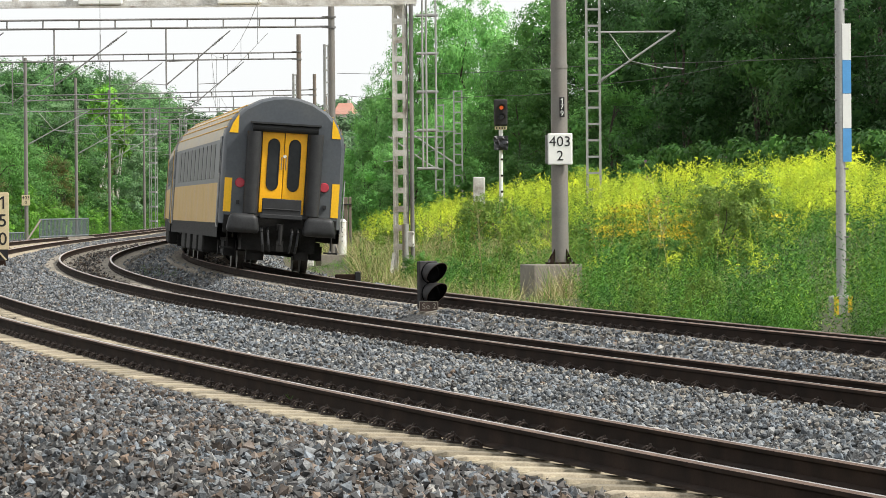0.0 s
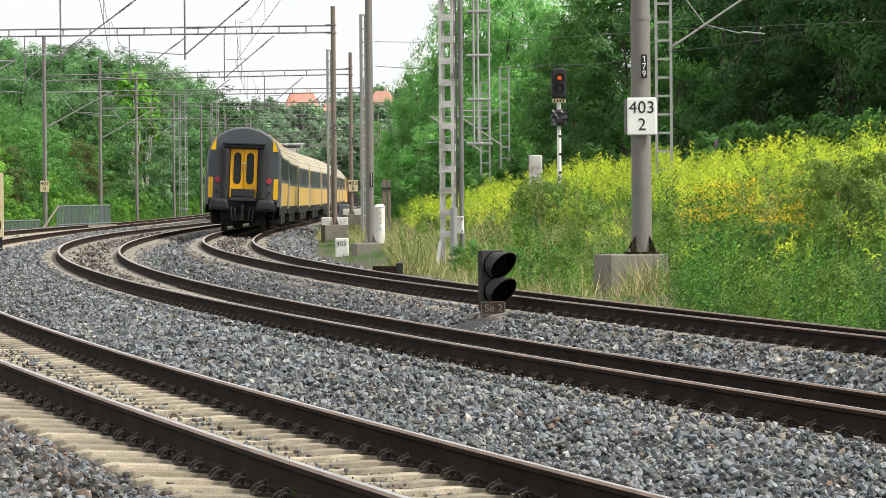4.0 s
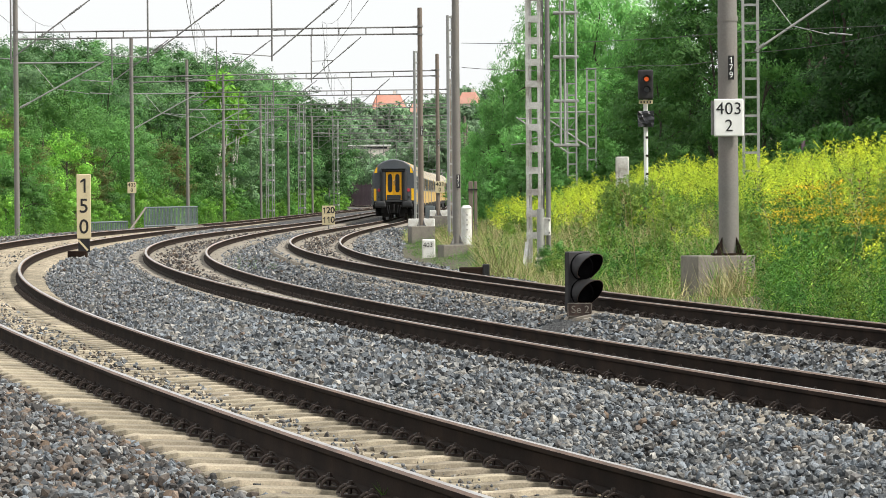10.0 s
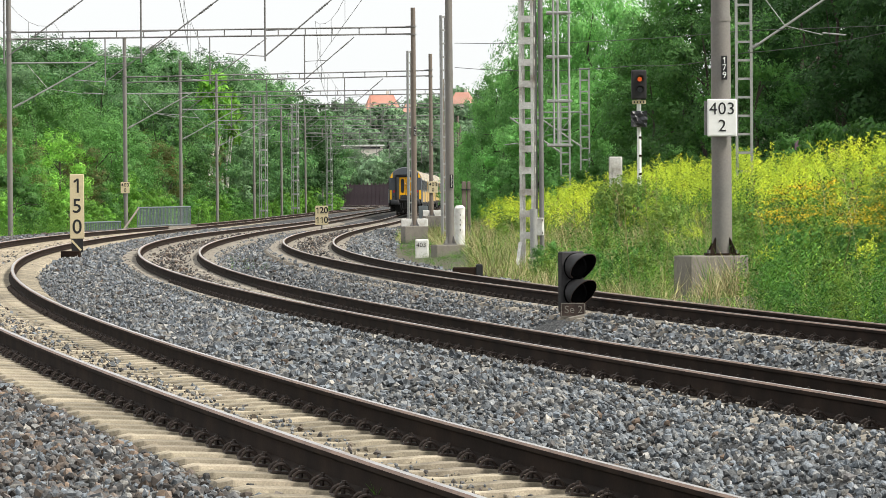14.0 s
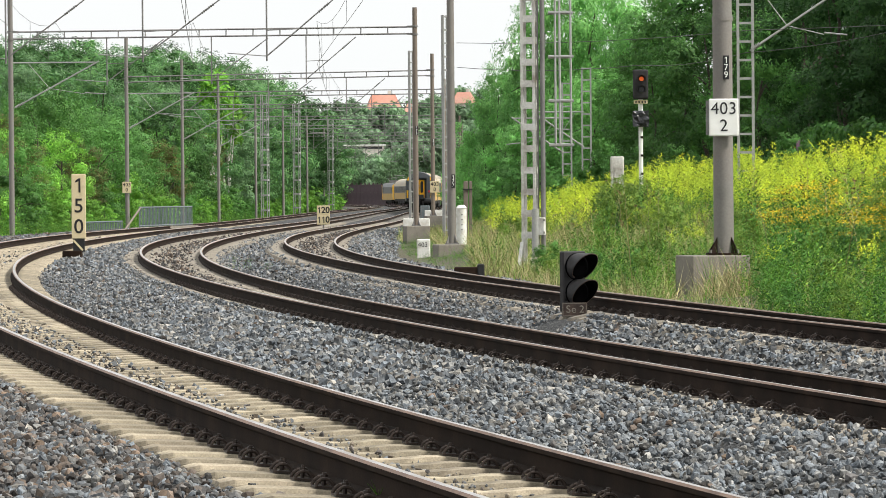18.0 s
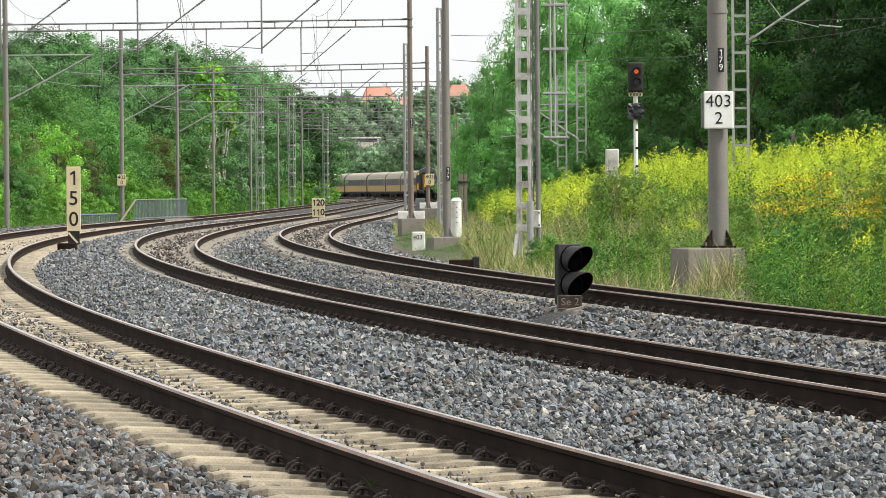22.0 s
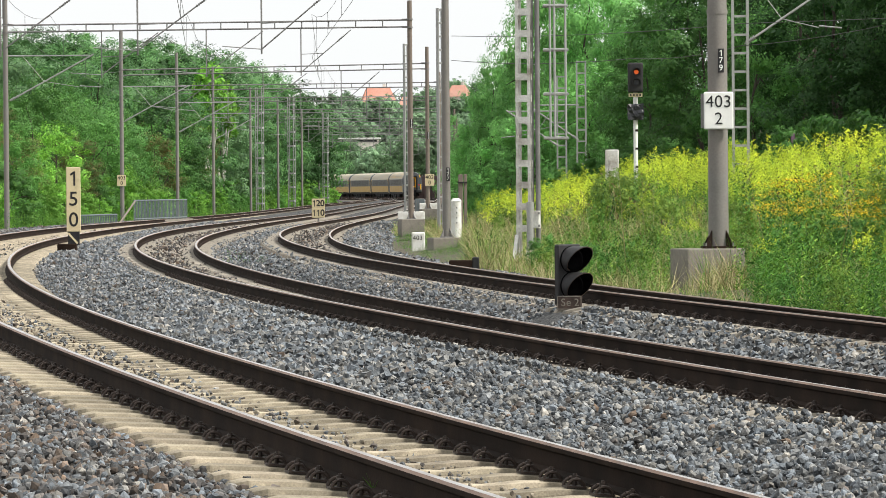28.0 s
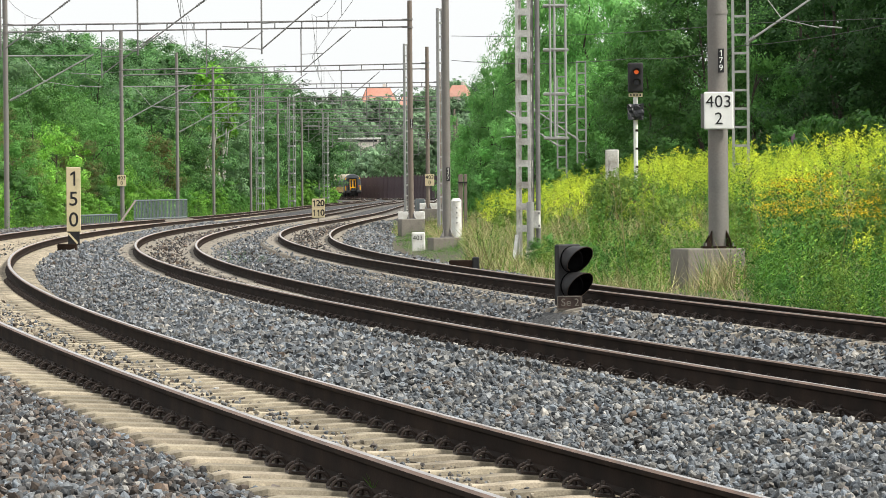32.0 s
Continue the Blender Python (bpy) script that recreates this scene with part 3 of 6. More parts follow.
def gusset_foot(bm, r, z=0.0):
    box(bm, (0, 0, z + 0.02), (r * 3.4, r * 3.4, 0.04))
    for k in range(4):
        m = Matrix.Rotation(radians(45 + 90 * k), 4, "Z")
        vs = [bm.verts.new(m @ Vector(p)) for p in ((r * 0.9, -0.01, z + 0.04), (r * 2.0, -0.01, z + 0.04), (r * 0.9, -0.01, z + 0.34),
                                                    (r * 0.9, 0.01, z + 0.04), (r * 2.0, 0.01, z + 0.04), (r * 0.9, 0.01, z + 0.34))]
        for f in ((0, 1, 2), (5, 4, 3), (0, 3, 4, 1), (1, 4, 5, 2), (2, 5, 3, 0)):
            bm.faces.new([vs[i] for i in f])


def overhead_mast(x, y, z, top, r, mat, label, plinth=None, turn=0.0, number="", face=None, shift=0.0):
    """A round mast on a foot plate and a concrete plinth."""
    mast = thing("overhead_mast", pose(x, y, z), label, "mast", "overhead line masts")
    bm = bmesh.new()
    rod(bm, (0, 0, 0.03), (0, 0, (top - z) * 0.45), r, r * 0.97, n=20)
    rod(bm, (0, 0, (top - z) * 0.45), (0, 0, top - z), r * 0.95, r * 0.86, n=20)
    rod(bm, (0, 0, (top - z) * 0.45 - 0.04), (0, 0, (top - z) * 0.45 + 0.04), r * 1.03, n=20)
    part("pole", bm, mat, mast, smooth=True)
    bm = bmesh.new()
    gusset_foot(bm, r)
    part("foot_plate", bm, M_RUST if r > 0.15 else M_BEAM, mast, "rusty foot plate with gussets")
    for k in range(4):
        bm = bmesh.new()
        a = radians(45 + 90 * k)
        rod(bm, (math.cos(a) * r * 1.9, math.sin(a) * r * 1.9, -0.02), (math.cos(a) * r * 1.9, math.sin(a) * r * 1.9, 0.1), 0.018, n=6)
        part("anchor_bolt", bm, M_BEAM, mast)
    if plinth:
        w, d, h, pm = plinth
        bm = bmesh.new()
        box(bm, (0, 0, -h / 2), (w, d, h), pose(shift, 0, 0, 0, 0, turn))
        bevel(bm, 0.025, 2)
        part("plinth", bm, pm, mast, "weathered cast concrete plinth" if pm is M_CONCRETE else "whitewashed plinth cap")
    if number:
        pl = number_plate(mast, number, r, face)
    return mast


def number_plate(mast, text, r, z, w=0.105, h=0.42):
    bm = bmesh.new()
    box(bm, (0.05, -r - 0.012, z), (w, 0.012, h))
    bevel(bm, 0.003)
    plate = part("number_plate", bm, M_INK, mast, "small black number plate")
    for i, ch in enumerate(text):
        writing(ch, h * 0.36, M_SIGN, plate, pose(0.05, -r - 0.021, z + h * 0.31 - i * h * 0.31, 90), "digit")
    return plate


def sign_plate(parent, x, y, z, w, h, lines, mat, size, deep=0.03, name="sign_plate"):
    bm = bmesh.new()
    box(bm, (x, y, z), (w, deep, h))
    bevel(bm, min(0.02, deep * 0.4), 2)
    ob = part(name, bm, mat, parent)
    n = len(lines)
    for i, t in enumerate(lines):
        dz = (n - 1) / 2 - i
        letters(t, size, M_INK, ob, pose(x, y - deep / 2 - 0.003, z + dz * h / n * 0.92, 90), size * 0.54, bold=size * 0.012)
    return ob


def hanger(parent, x, z, drop, arm):
    """A drop post with its slanting tube, insulator and registration arm."""
    bm = bmesh.new()
    rod(bm, (x, 0, z), (x, 0, z - drop), 0.03, n=6)
    ob = part("drop_post", bm, M_BEAM, parent)
    bm = bmesh.new()
    a, b = Vector((x, 0, z - drop + 0.15)), Vector((x + arm, 0, z - 0.1))
    rod(bm, a, a.lerp(b, 0.72), 0.022, n=6)
    for i in range(7):
        p = a.lerp(b, 0.73 + i * 0.022)
        rod(bm, p, a.lerp(b, 0.742 + i * 0.022), 0.038, n=8)
    rod(bm, a.lerp(b, 0.72), b, 0.02, n=6)
    part("slanting_tube", bm, M_BEAM, parent, "slanting tube with a ribbed insulator")
    bm = bmesh.new()
    rod(bm, (x, 0, z - drop * 0.55), a.lerp(b, 0.45), 0.016, n=5)
    part("brace_wire", bm, M_BEAM, parent)
    bm = bmesh.new()
    rod(bm, a, a + Vector((-arm * 0.55, 0, 0.1)), 0.018, n=5)
    part("registration_arm", bm, M_GALV, parent)
    return ob


def cantilever(parent, z, length, side, rise=2.0):
    """A bracket on a mast: top tie, diagonal tube with insulator, and a stay."""
    s = side
    bm = bmesh.new()
    rod(bm, (0.1 * s, 0, z), (length * s, 0, z + 0.0), 0.03, n=6)
    part("top_tube", bm, M_GALV, parent)
    bm = bmesh.new()
    a, b = Vector((0.12 * s, 0, z - rise)), Vector((length * 1.05 * s, 0, z + 0.05))
    rod(bm, a.lerp(b, 0.12), b, 0.032, n=6)
    for i in range(6):
        rod(bm, a.lerp(b, 0.02 + i * 0.017), a.lerp(b, 0.03 + i * 0.017), 0.06, n=8)
    rod(bm, a, a.lerp(b, 0.13), 0.02, n=6)
    part("diagonal_tube", bm, M_GALV, parent)
    bm = bmesh.new()
    rod(bm, (length * 0.2 * s, 0, z), a.lerp(b, 0.42), 0.014, n=5)
    part("stay", bm, M_GALV, parent)
    bm = bmesh.new()
    c = a.lerp(b, 0.42)
    rod(bm, c, c + Vector((length * 0.42 * s, 0, -0.25)), 0.014, n=5)
    rod(bm, c + Vector((length * 0.42 * s, 0, -0.2)), c + Vector((length * 0.68 * s, 0, -0.26)), 0.022, n=5)
    part("steady_arm", bm, M_GALV, parent)


# portals: y, left x, right x, left top, right top, beam height left and right, post radius
PORTALS = [(140, -19.6, 0.11, 9.2, 8.4, 7.6, 7.65, 0.125), (200, -19.21, -1.41, 10.4, 9.65, 8.4, 8.5, 0.12), (260, -18.36, -0.86, 10.6, 9.5, 8.0, 8.25, 0.12),
           (308, -17.99, -0.2, 10.75, 9.3, 8.2, 8.3, 0.115), (352, -17.76, 0.3, 11.0, 9.4, 8.25, 8.25, 0.115), (402, -17.0, 0.6, 10.5, 9.4, 8.2, 8.2, 0.115),
           (455, -16.5, 1.2, 10.5, 9.4, 8.2, 8.2, 0.115), (510, -15.8, 1.6, 10.5, 9.4, 8.2, 8.2, 0.115), (565, -15.4, 2.0, 10, 9.4, 8.2, 8.2, 0.115), (640, -17.0, 1.0, 10, 9.4, 8.2, 8.2, 0.115)]


def portals():
    numbers = {140: "177", 200: "175", 260: "173"}
    base = {140: -0.16, 200: 0.03, 260: 0.22}
    for y, xl, xr, tl, tr, bl, br, r in PORTALS:
        zr = base.get(y, 0.1)
        pm = (1.05 if y != 260 else 0.9, 0.9, 1.15, M_CONCRETE)
        right = overhead_mast(xr, y, zr, tr, r, M_POLE if y == 140 else M_POLE_OLD, "round grey steel overhead-line mast on a concrete plinth", pm, 12, numbers.get(y, ""), 1.95 if y == 140 else 4.2)
        if y in (200, 260):
            bm = bmesh.new()
            box(bm, (0 if y == 200 else 0.1, 0.72, 0.12), (1.18, 0.3, 0.42))
            bevel(bm, 0.02)
            part("cable_trough", bm, M_WHITE, right, "whitewashed block")
        if y == 260:
            sign_plate(right, 0.1, -r - 0.03, 1.65, 0.52, 0.66, ["403", "0"], M_SIGN_OLD, 0.3)
        zl = ground_at(xl, y) - 0.05
        left = overhead_mast(xl, y, zl, tl, r, M_POLE, "round grey steel overhead-line mast beside the wood", (0.8, 0.8, 0.5, M_CONCRETE))
        if y in (200, 260, 308, 352):
            cantilever(left, 7.35 - zl, 3.7, 1, 2.0)
        if y == 260:
            sign_plate(left, -0.02, -r - 0.03, 1.98 - zl, 0.5, 0.64, ["403", "0"], M_SIGN_OLD, 0.29)
        beam = thing("portal_beam", pose(xl, y, 0), "lattice steel beam across the tracks carrying wire hangers", "portal beam", "portal beams over the tracks")
        bm = bmesh.new()
        truss(bm, (0, 0, bl), (xr - xl, 0, br), 0.30, 1.18, 0.026)
        part("lattice_beam", bm, M_BEAM, beam)
        for e, zz in ((0, bl), (xr - xl, br)):
            bm = bmesh.new()
            for dz in (-0.03, 0.33):
                rod(bm, (e, 0, zz + dz - 0.03), (e, 0, zz + dz + 0.03), r * 1.25, n=14)
                box(bm, (e + (0.2 if e == 0 else -0.2), 0, zz + dz), (0.25, 0.1, 0.05))
            part("clamp", bm, M_BEAM, beam)
        s = float(np.interp(y, LINE_Y, LINE_S))
        for k in range(3):
            tx = along(s, TRACKS[k][0])[0] - xl
            f = tx / (xr - xl)
            hanger(beam, tx - 1.3, bl + (br - bl) * f, 2.1, 2.5 if k != 2 else 2.2)


def ladder_mast(x, y, z, top, w, mat=M_GALV, turn=0, brackets=(), depth=0.1):
    """A flat lattice mast of two channels with rungs."""
    m = thing("lattice_mast", pose(x, y, z, 0, 0, turn), "flat galvanised lattice mast of the overhead line", "mast", "flat lattice masts")
    h = top - z
    for sx in (-1, 1):
        bm = bmesh.new()
        box(bm, (sx * w / 2, 0, h / 2), (0.07, depth, h))
        part("channel", bm, mat, m)
    n = int(h / 0.5)
    for i in range(n):
        bm = bmesh.new()
        box(bm, (0, 0, h - 0.05 - i * 0.5), (w, depth * 0.6, 0.062))
        part("rung", bm, mat, m)
    for zz, ln, sd in brackets:
        cantilever(m, zz - z, ln, sd, 1.55)
    return m


def lattice_pylon(x, y, z, top, w, mat, name="lattice_mast", label="square lattice steel mast", gap=0.55):
    """A square mast of four angles with flat batten plates."""
    m = thing(name, pose(x, y, z, 0, 0, -14), label, "mast", "square lattice masts")
    h = top - z
    for sx in (-1, 1):
        for sy in (-1, 1):
            bm = bmesh.new()
            box(bm, (sx * w / 2, sy * w / 2, h / 2), (0.06, 0.06, h))
            part("corner_angle", bm, mat, m)
    n = int(h / gap)
    for i in range(n):
        zz = 0.75 + i * gap
        if zz > h:
            break
        for k in range(4):
            a = radians(90 * k)
            bm = bmesh.new()
            box(bm, (0, -w / 2 - 0.03, zz), (w + 0.06, 0.012, 0.15), Matrix.Rotation(a, 4, "Z"))
            part("batten_plate", bm, mat, m)
    return m


def signal_gantry():
    m = lattice_pylon(1.86, 103, -0.32, 7.6, 0.27, M_LATTICE, "gantry_mast", "weathered grey lattice mast carrying a signal gantry", 0.49)
    bm = bmesh.new()
    box(bm, (0, 0, -0.24), (1.5, 1.2, 0.44))
    bevel(bm, 0.03)
    part("plinth", bm, M_CONCRETE, m, "mossy concrete plinth")
    for sx in (-0.15, 0.15):
        bm = bmesh.new()
        vs = [bm.verts.new(p) for p in ((sx - 0.04, -0.55, 0), (sx + 0.04, -0.55, 0), (sx + 0.04, -0.2, 0.6), (sx - 0.04, -0.2, 0.6), (sx - 0.04, -0.2, 0), (sx + 0.04, -0.2, 0))]
        for f in ((0, 1, 2, 3), (0, 3, 4), (1, 5, 2), (3, 2, 5, 4), (0, 4, 5, 1)):
            bm.faces.new([vs[i] for i in f])
        part("gusset", bm, M_LATTICE, m)
    bm = bmesh.new()
    rod(bm, (0.2, -0.35, 0.0), (0.2, -0.35, 1.35), 0.085, n=14)
    part("conduit", bm, M_GALV, m, "short grey steel conduit", smooth=True)
    bm = bmesh.new()
    box(bm, (0.33, -0.3, 0.95), (0.16, 0.16, 0.4))
    bevel(bm, 0.015)
    jb = part("junction_box", bm, M_LATTICE, m, "pale cable box")
    for dz in (-0.14, 0.14):
        bm = bmesh.new()
        box(bm, (0.41, -0.385, 0.95 + dz), (0.03, 0.02, 0.05))
        part("hinge", bm, M_BEAM, jb)
    bm = bmesh.new()
    rod(bm, (0.33, -0.1, 0), (0.33, -0.1, 8.2), 0.055, n=10)
    rod(bm, (0.22, -0.1, 0.4), (0.22, -0.1, 8.2), 0.02, n=6)
    part("cable_pipe", bm, M_BEAM, m, "dark vertical cable pipes", smooth=True)
    # caged ladder beside the mast
    lad = thing("caged_ladder", pose(2.3, 103.0, 2.42), "galvanised ladder cage hanging beside the gantry mast", "ladder")
    for dx in (0.15, 0.25, 0.5):
        bm = bmesh.new()
        rod(bm, (dx, -0.1, 0.05), (dx, -0.1, 5.2), 0.03, n=6)
        part("stile", bm, M_GALV, lad)
    for i in range(6):
        bm = bmesh.new()
        z = 0.05 + i * 1.0
        for a, b in (((0.0, -0.1, z), (0.54, -0.1, z)), ((0.0, 0.3, z), (0.54, 0.3, z)), ((0.54, -0.1, z), (0.54, 0.3, z))):
            rod(bm, a, b, 0.035, n=6)
        part("hoop", bm, M_GALV, lad)
    # beam of the gantry
    g = thing("signal_gantry_beam", pose(-14, 103, 6.75), "deep pale steel beam of a signal gantry", "gantry beam")
    bm = bmesh.new()
    for dz in (0, 1.05):
        for dy in (-0.5, 0.5):
            box(bm, (8.1, dy, dz + 0.06), (16.4, 0.1, 0.14))
    part("chord", bm, M_LATTICE, g)
    for i in range(12):
        bm = bmesh.new()
        x = 0.3 + i * 1.4
        rod(bm, (x, -0.5, 0.1), (x + 0.7, -0.5, 1.05), 0.045, n=6)
        rod(bm, (x + 0.7, -0.5, 1.05), (x + 1.4, -0.5, 0.1), 0.045, n=6)
        part("diagonal", bm, M_LATTICE, g)
    for x in (8.1, 11.7):
        bm = bmesh.new()
        box(bm, (x, -0.66, 0.32), (1.15, 0.2, 0.6))
        bevel(bm, 0.03)
        part("equipment_box", bm, M_SIGN, g, "white equipment box on the gantry")
    bm = bmesh.new()
    vs = [(15.6, -0.06, 0.0), (15.95, -0.06, -0.45), (15.95, 0.06, -0.45), (15.6, 0.06, 0.0), (15.95, -0.06, 0), (15.95, 0.06, 0)]
    v = [bm.verts.new(p) for p in vs]
    for f in ((0, 1, 4), (3, 5, 2), (0, 3, 2, 1)):
        bm.faces.new([v[i] for i in f])
    part("knee_bracket", bm, M_LATTICE, g)


def wire(pts, r, label):
    pts = np.array(pts)
    v, f = [], []
    for i, p in enumerate(pts):
        for k in range(4):
            a = math.pi / 2 * k
            v.append((p[0] + r * math.cos(a), p[1], p[2] + r * math.sin(a)))
    for i in range(len(pts) - 1):
        for k in range(4):
            f.append((i * 4 + k, i * 4 + (k + 1) % 4, i * 4 + 4 + (k + 1) % 4, i * 4 + 4 + k))
    return v, f, label


def overhead_wires():
    ys = [88.0] + [p[0] for p in PORTALS] + [700.0]
    for k in range(3):
        con, mes, drops = [], [], []
        zig = 0.25
        for a, b in zip(ys, ys[1:]):
            zig = -zig
            for i in range(8):
                f = i / 8
                y = a + (b - a) * f
                s = float(np.interp(y, LINE_Y, LINE_S))
                x = along(s, TRACKS[k][0])[0] + zig * (1 - 2 * f)
                # wires hang straight in plan between their supports
                xa = along(float(np.interp(a, LINE_Y, LINE_S)), TRACKS[k][0])[0] + zig
                xb = along(float(np.interp(b, LINE_Y, LINE_S)), TRACKS[k][0])[0] - zig
                x = xa + (xb - xa) * f
                zm = 6.75 - 0.75 * 4 * f * (1 - f)
                con.append((x, y, 5.45))
                mes.append((x, y, zm))
                if 1 <= i <= 7 and i % 2:
                    drops.append((x, y, zm))
        for pts, r, nm, lb in ((con, 0.007, "contact_wire", "thin taut contact wire above the track"), (mes, 0.006, "messenger_wire", "sagging messenger wire above the contact wire")):
            v, f, lb = wire(pts, r, lb)
            w = tagged(new(nm, from_arrays(nm, np.array(v), np.array(f), [M_WIRE])), lb, "wire", "overhead wires")
            if nm == "messenger_wire":
                for x, y, z in drops:
                    bm = bmesh.new()
                    rod(bm, (x, y, 5.45), (x, y, z), 0.005, n=4)
                    part("dropper", bm, M_WIRE, w)


def feeder_wires():
    """Two slack wires from the portal to the masts over the embankment."""
    for line in (((0.3, 140, 6.05), (8.1, 123, 5.75), (26.0, 92, 5.6)), ((0.3, 140, 5.3), (5.4, 129, 5.0), (8.1, 123, 5.15), (12.6, 117, 5.75))):
        pts = []
        for a, b in zip(line, line[1:]):
            for i in range(8):
                f = i / 8
                pts.append((a[0] + (b[0] - a[0]) * f, a[1] + (b[1] - a[1]) * f, a[2] + (b[2] - a[2]) * f - 0.5 * f * (1 - f)))
        pts.append(line[-1])
        v, f, lb = wire(pts, 0.009, "slack grey feeder wire in front of the trees")
        tagged(new("feeder_wire", from_arrays("feeder_wire", np.array(v), np.array(f), [M_WIRE])), lb, "wire", "overhead wires")


# ---- signals, boards and markers ----


def dwarf_signal():
    d = thing("dwarf_signal", pose(1.52, 56, -0.235, 0, 0, 32), "low black two-lamp shunting signal standing in the ballast", "signal")
    bm = bmesh.new()
    box(bm, (0.03, 0.03, 0.5), (0.34, 0.09, 0.74))
    bevel(bm, 0.015)
    body = part("housing", bm, M_SIGNAL, d, "sooty black lamp housing")
    for z in (0.68, 0.36):
        bm = bmesh.new()
        n = 18
        rings = []
        for ry, cut in ((-0.04, 0.0), (-0.34, 0.55)):
            ring = []
            for i in range(n + 1):
                a = math.pi * (-0.32 + 1.64 * i / n)
                rr = 0.165
                y = ry if cut == 0 else -0.1 - 0.26 * max(0.0, math.sin(a) * 0.6 + 0.4)
                ring.append(((0.06 + rr * math.cos(a)), y, z + rr * math.sin(a)))
            rings.append(ring)
        for rr, d_in in ((1.0, 0), (0.94, 1)):
            vs = [[bm.verts.new((0.06 + (p[0] - 0.06) * rr, p[1], z + (p[2] - z) * rr)) for p in ring] for ring in rings]
            for i in range(n):
                f = (vs[0][i], vs[0][i + 1], vs[1][i + 1], vs[1][i])
                bm.faces.new(f if not d_in else f[::-1])
            if not d_in:
                outer = vs
        for i in range(n):
            bm.faces.new((outer[1][i], outer[1][i + 1], vs[1][i + 1], vs[1][i]))
        hood = part("hood", bm, [M_SIGNAL, M_RIM, M_HOOD_SHADE], body, "deep lamp hood with a rusty rim", smooth=True)
        for p in hood.data.polygons[-n:]:
            p.material_index = 1
        # inner faces of the hood carry the painted shade
        for p in hood.data.polygons[n:2 * n]:
            p.material_index = 2
        bm = bmesh.new()
        rod(bm, (0.06, -0.03, z), (0.06, -0.06, z), 0.12, n=20)
        part("lens", bm, M_HOOD_SHADE, body)
        bm = bmesh.new()
        rod(bm, (0.06, -0.012, z), (0.06, -0.028, z), 0.168, n=24)
        part("back_plate", bm, M_HOOD_SHADE, body)
    bm = bmesh.new()
    box(bm, (0.03, -0.18, 0.155), (0.31, 0.03, 0.17), pose(0, 0, 0, 0, 0, -34))
    bevel(bm, 0.006)
    pl = part("name_plate", bm, M_RIM, d, "rusty brown plate with worn lettering")
    for dx, dz, w, h in ((0, 0.078, 0.29, 0.008), (0, -0.078, 0.29, 0.008), (-0.143, 0, 0.008, 0.156), (0.143, 0, 0.008, 0.156)):
        bm = bmesh.new()
        box(bm, (0.03 + dx, -0.197, 0.155 + dz), (w, 0.006, h), pose(0, 0, 0, 0, 0, -34))
        part("border", bm, M_CONCRETE, pl)
    for ch, dx in (("S", -0.075), ("e", -0.01), ("2", 0.09)):
        writing(ch, 0.13, M_CONCRETE, pl, pose(0, 0, 0, 0, 0, -34) @ pose(0.03 + dx, -0.198, 0.155, 90), "letter")
    bm = bmesh.new()
    rod(bm, (-0.08, 0.0, -0.12), (-0.08, 0.0, 0.25), 0.035, n=8)
    part("stub_post", bm, M_SIGNAL, d)


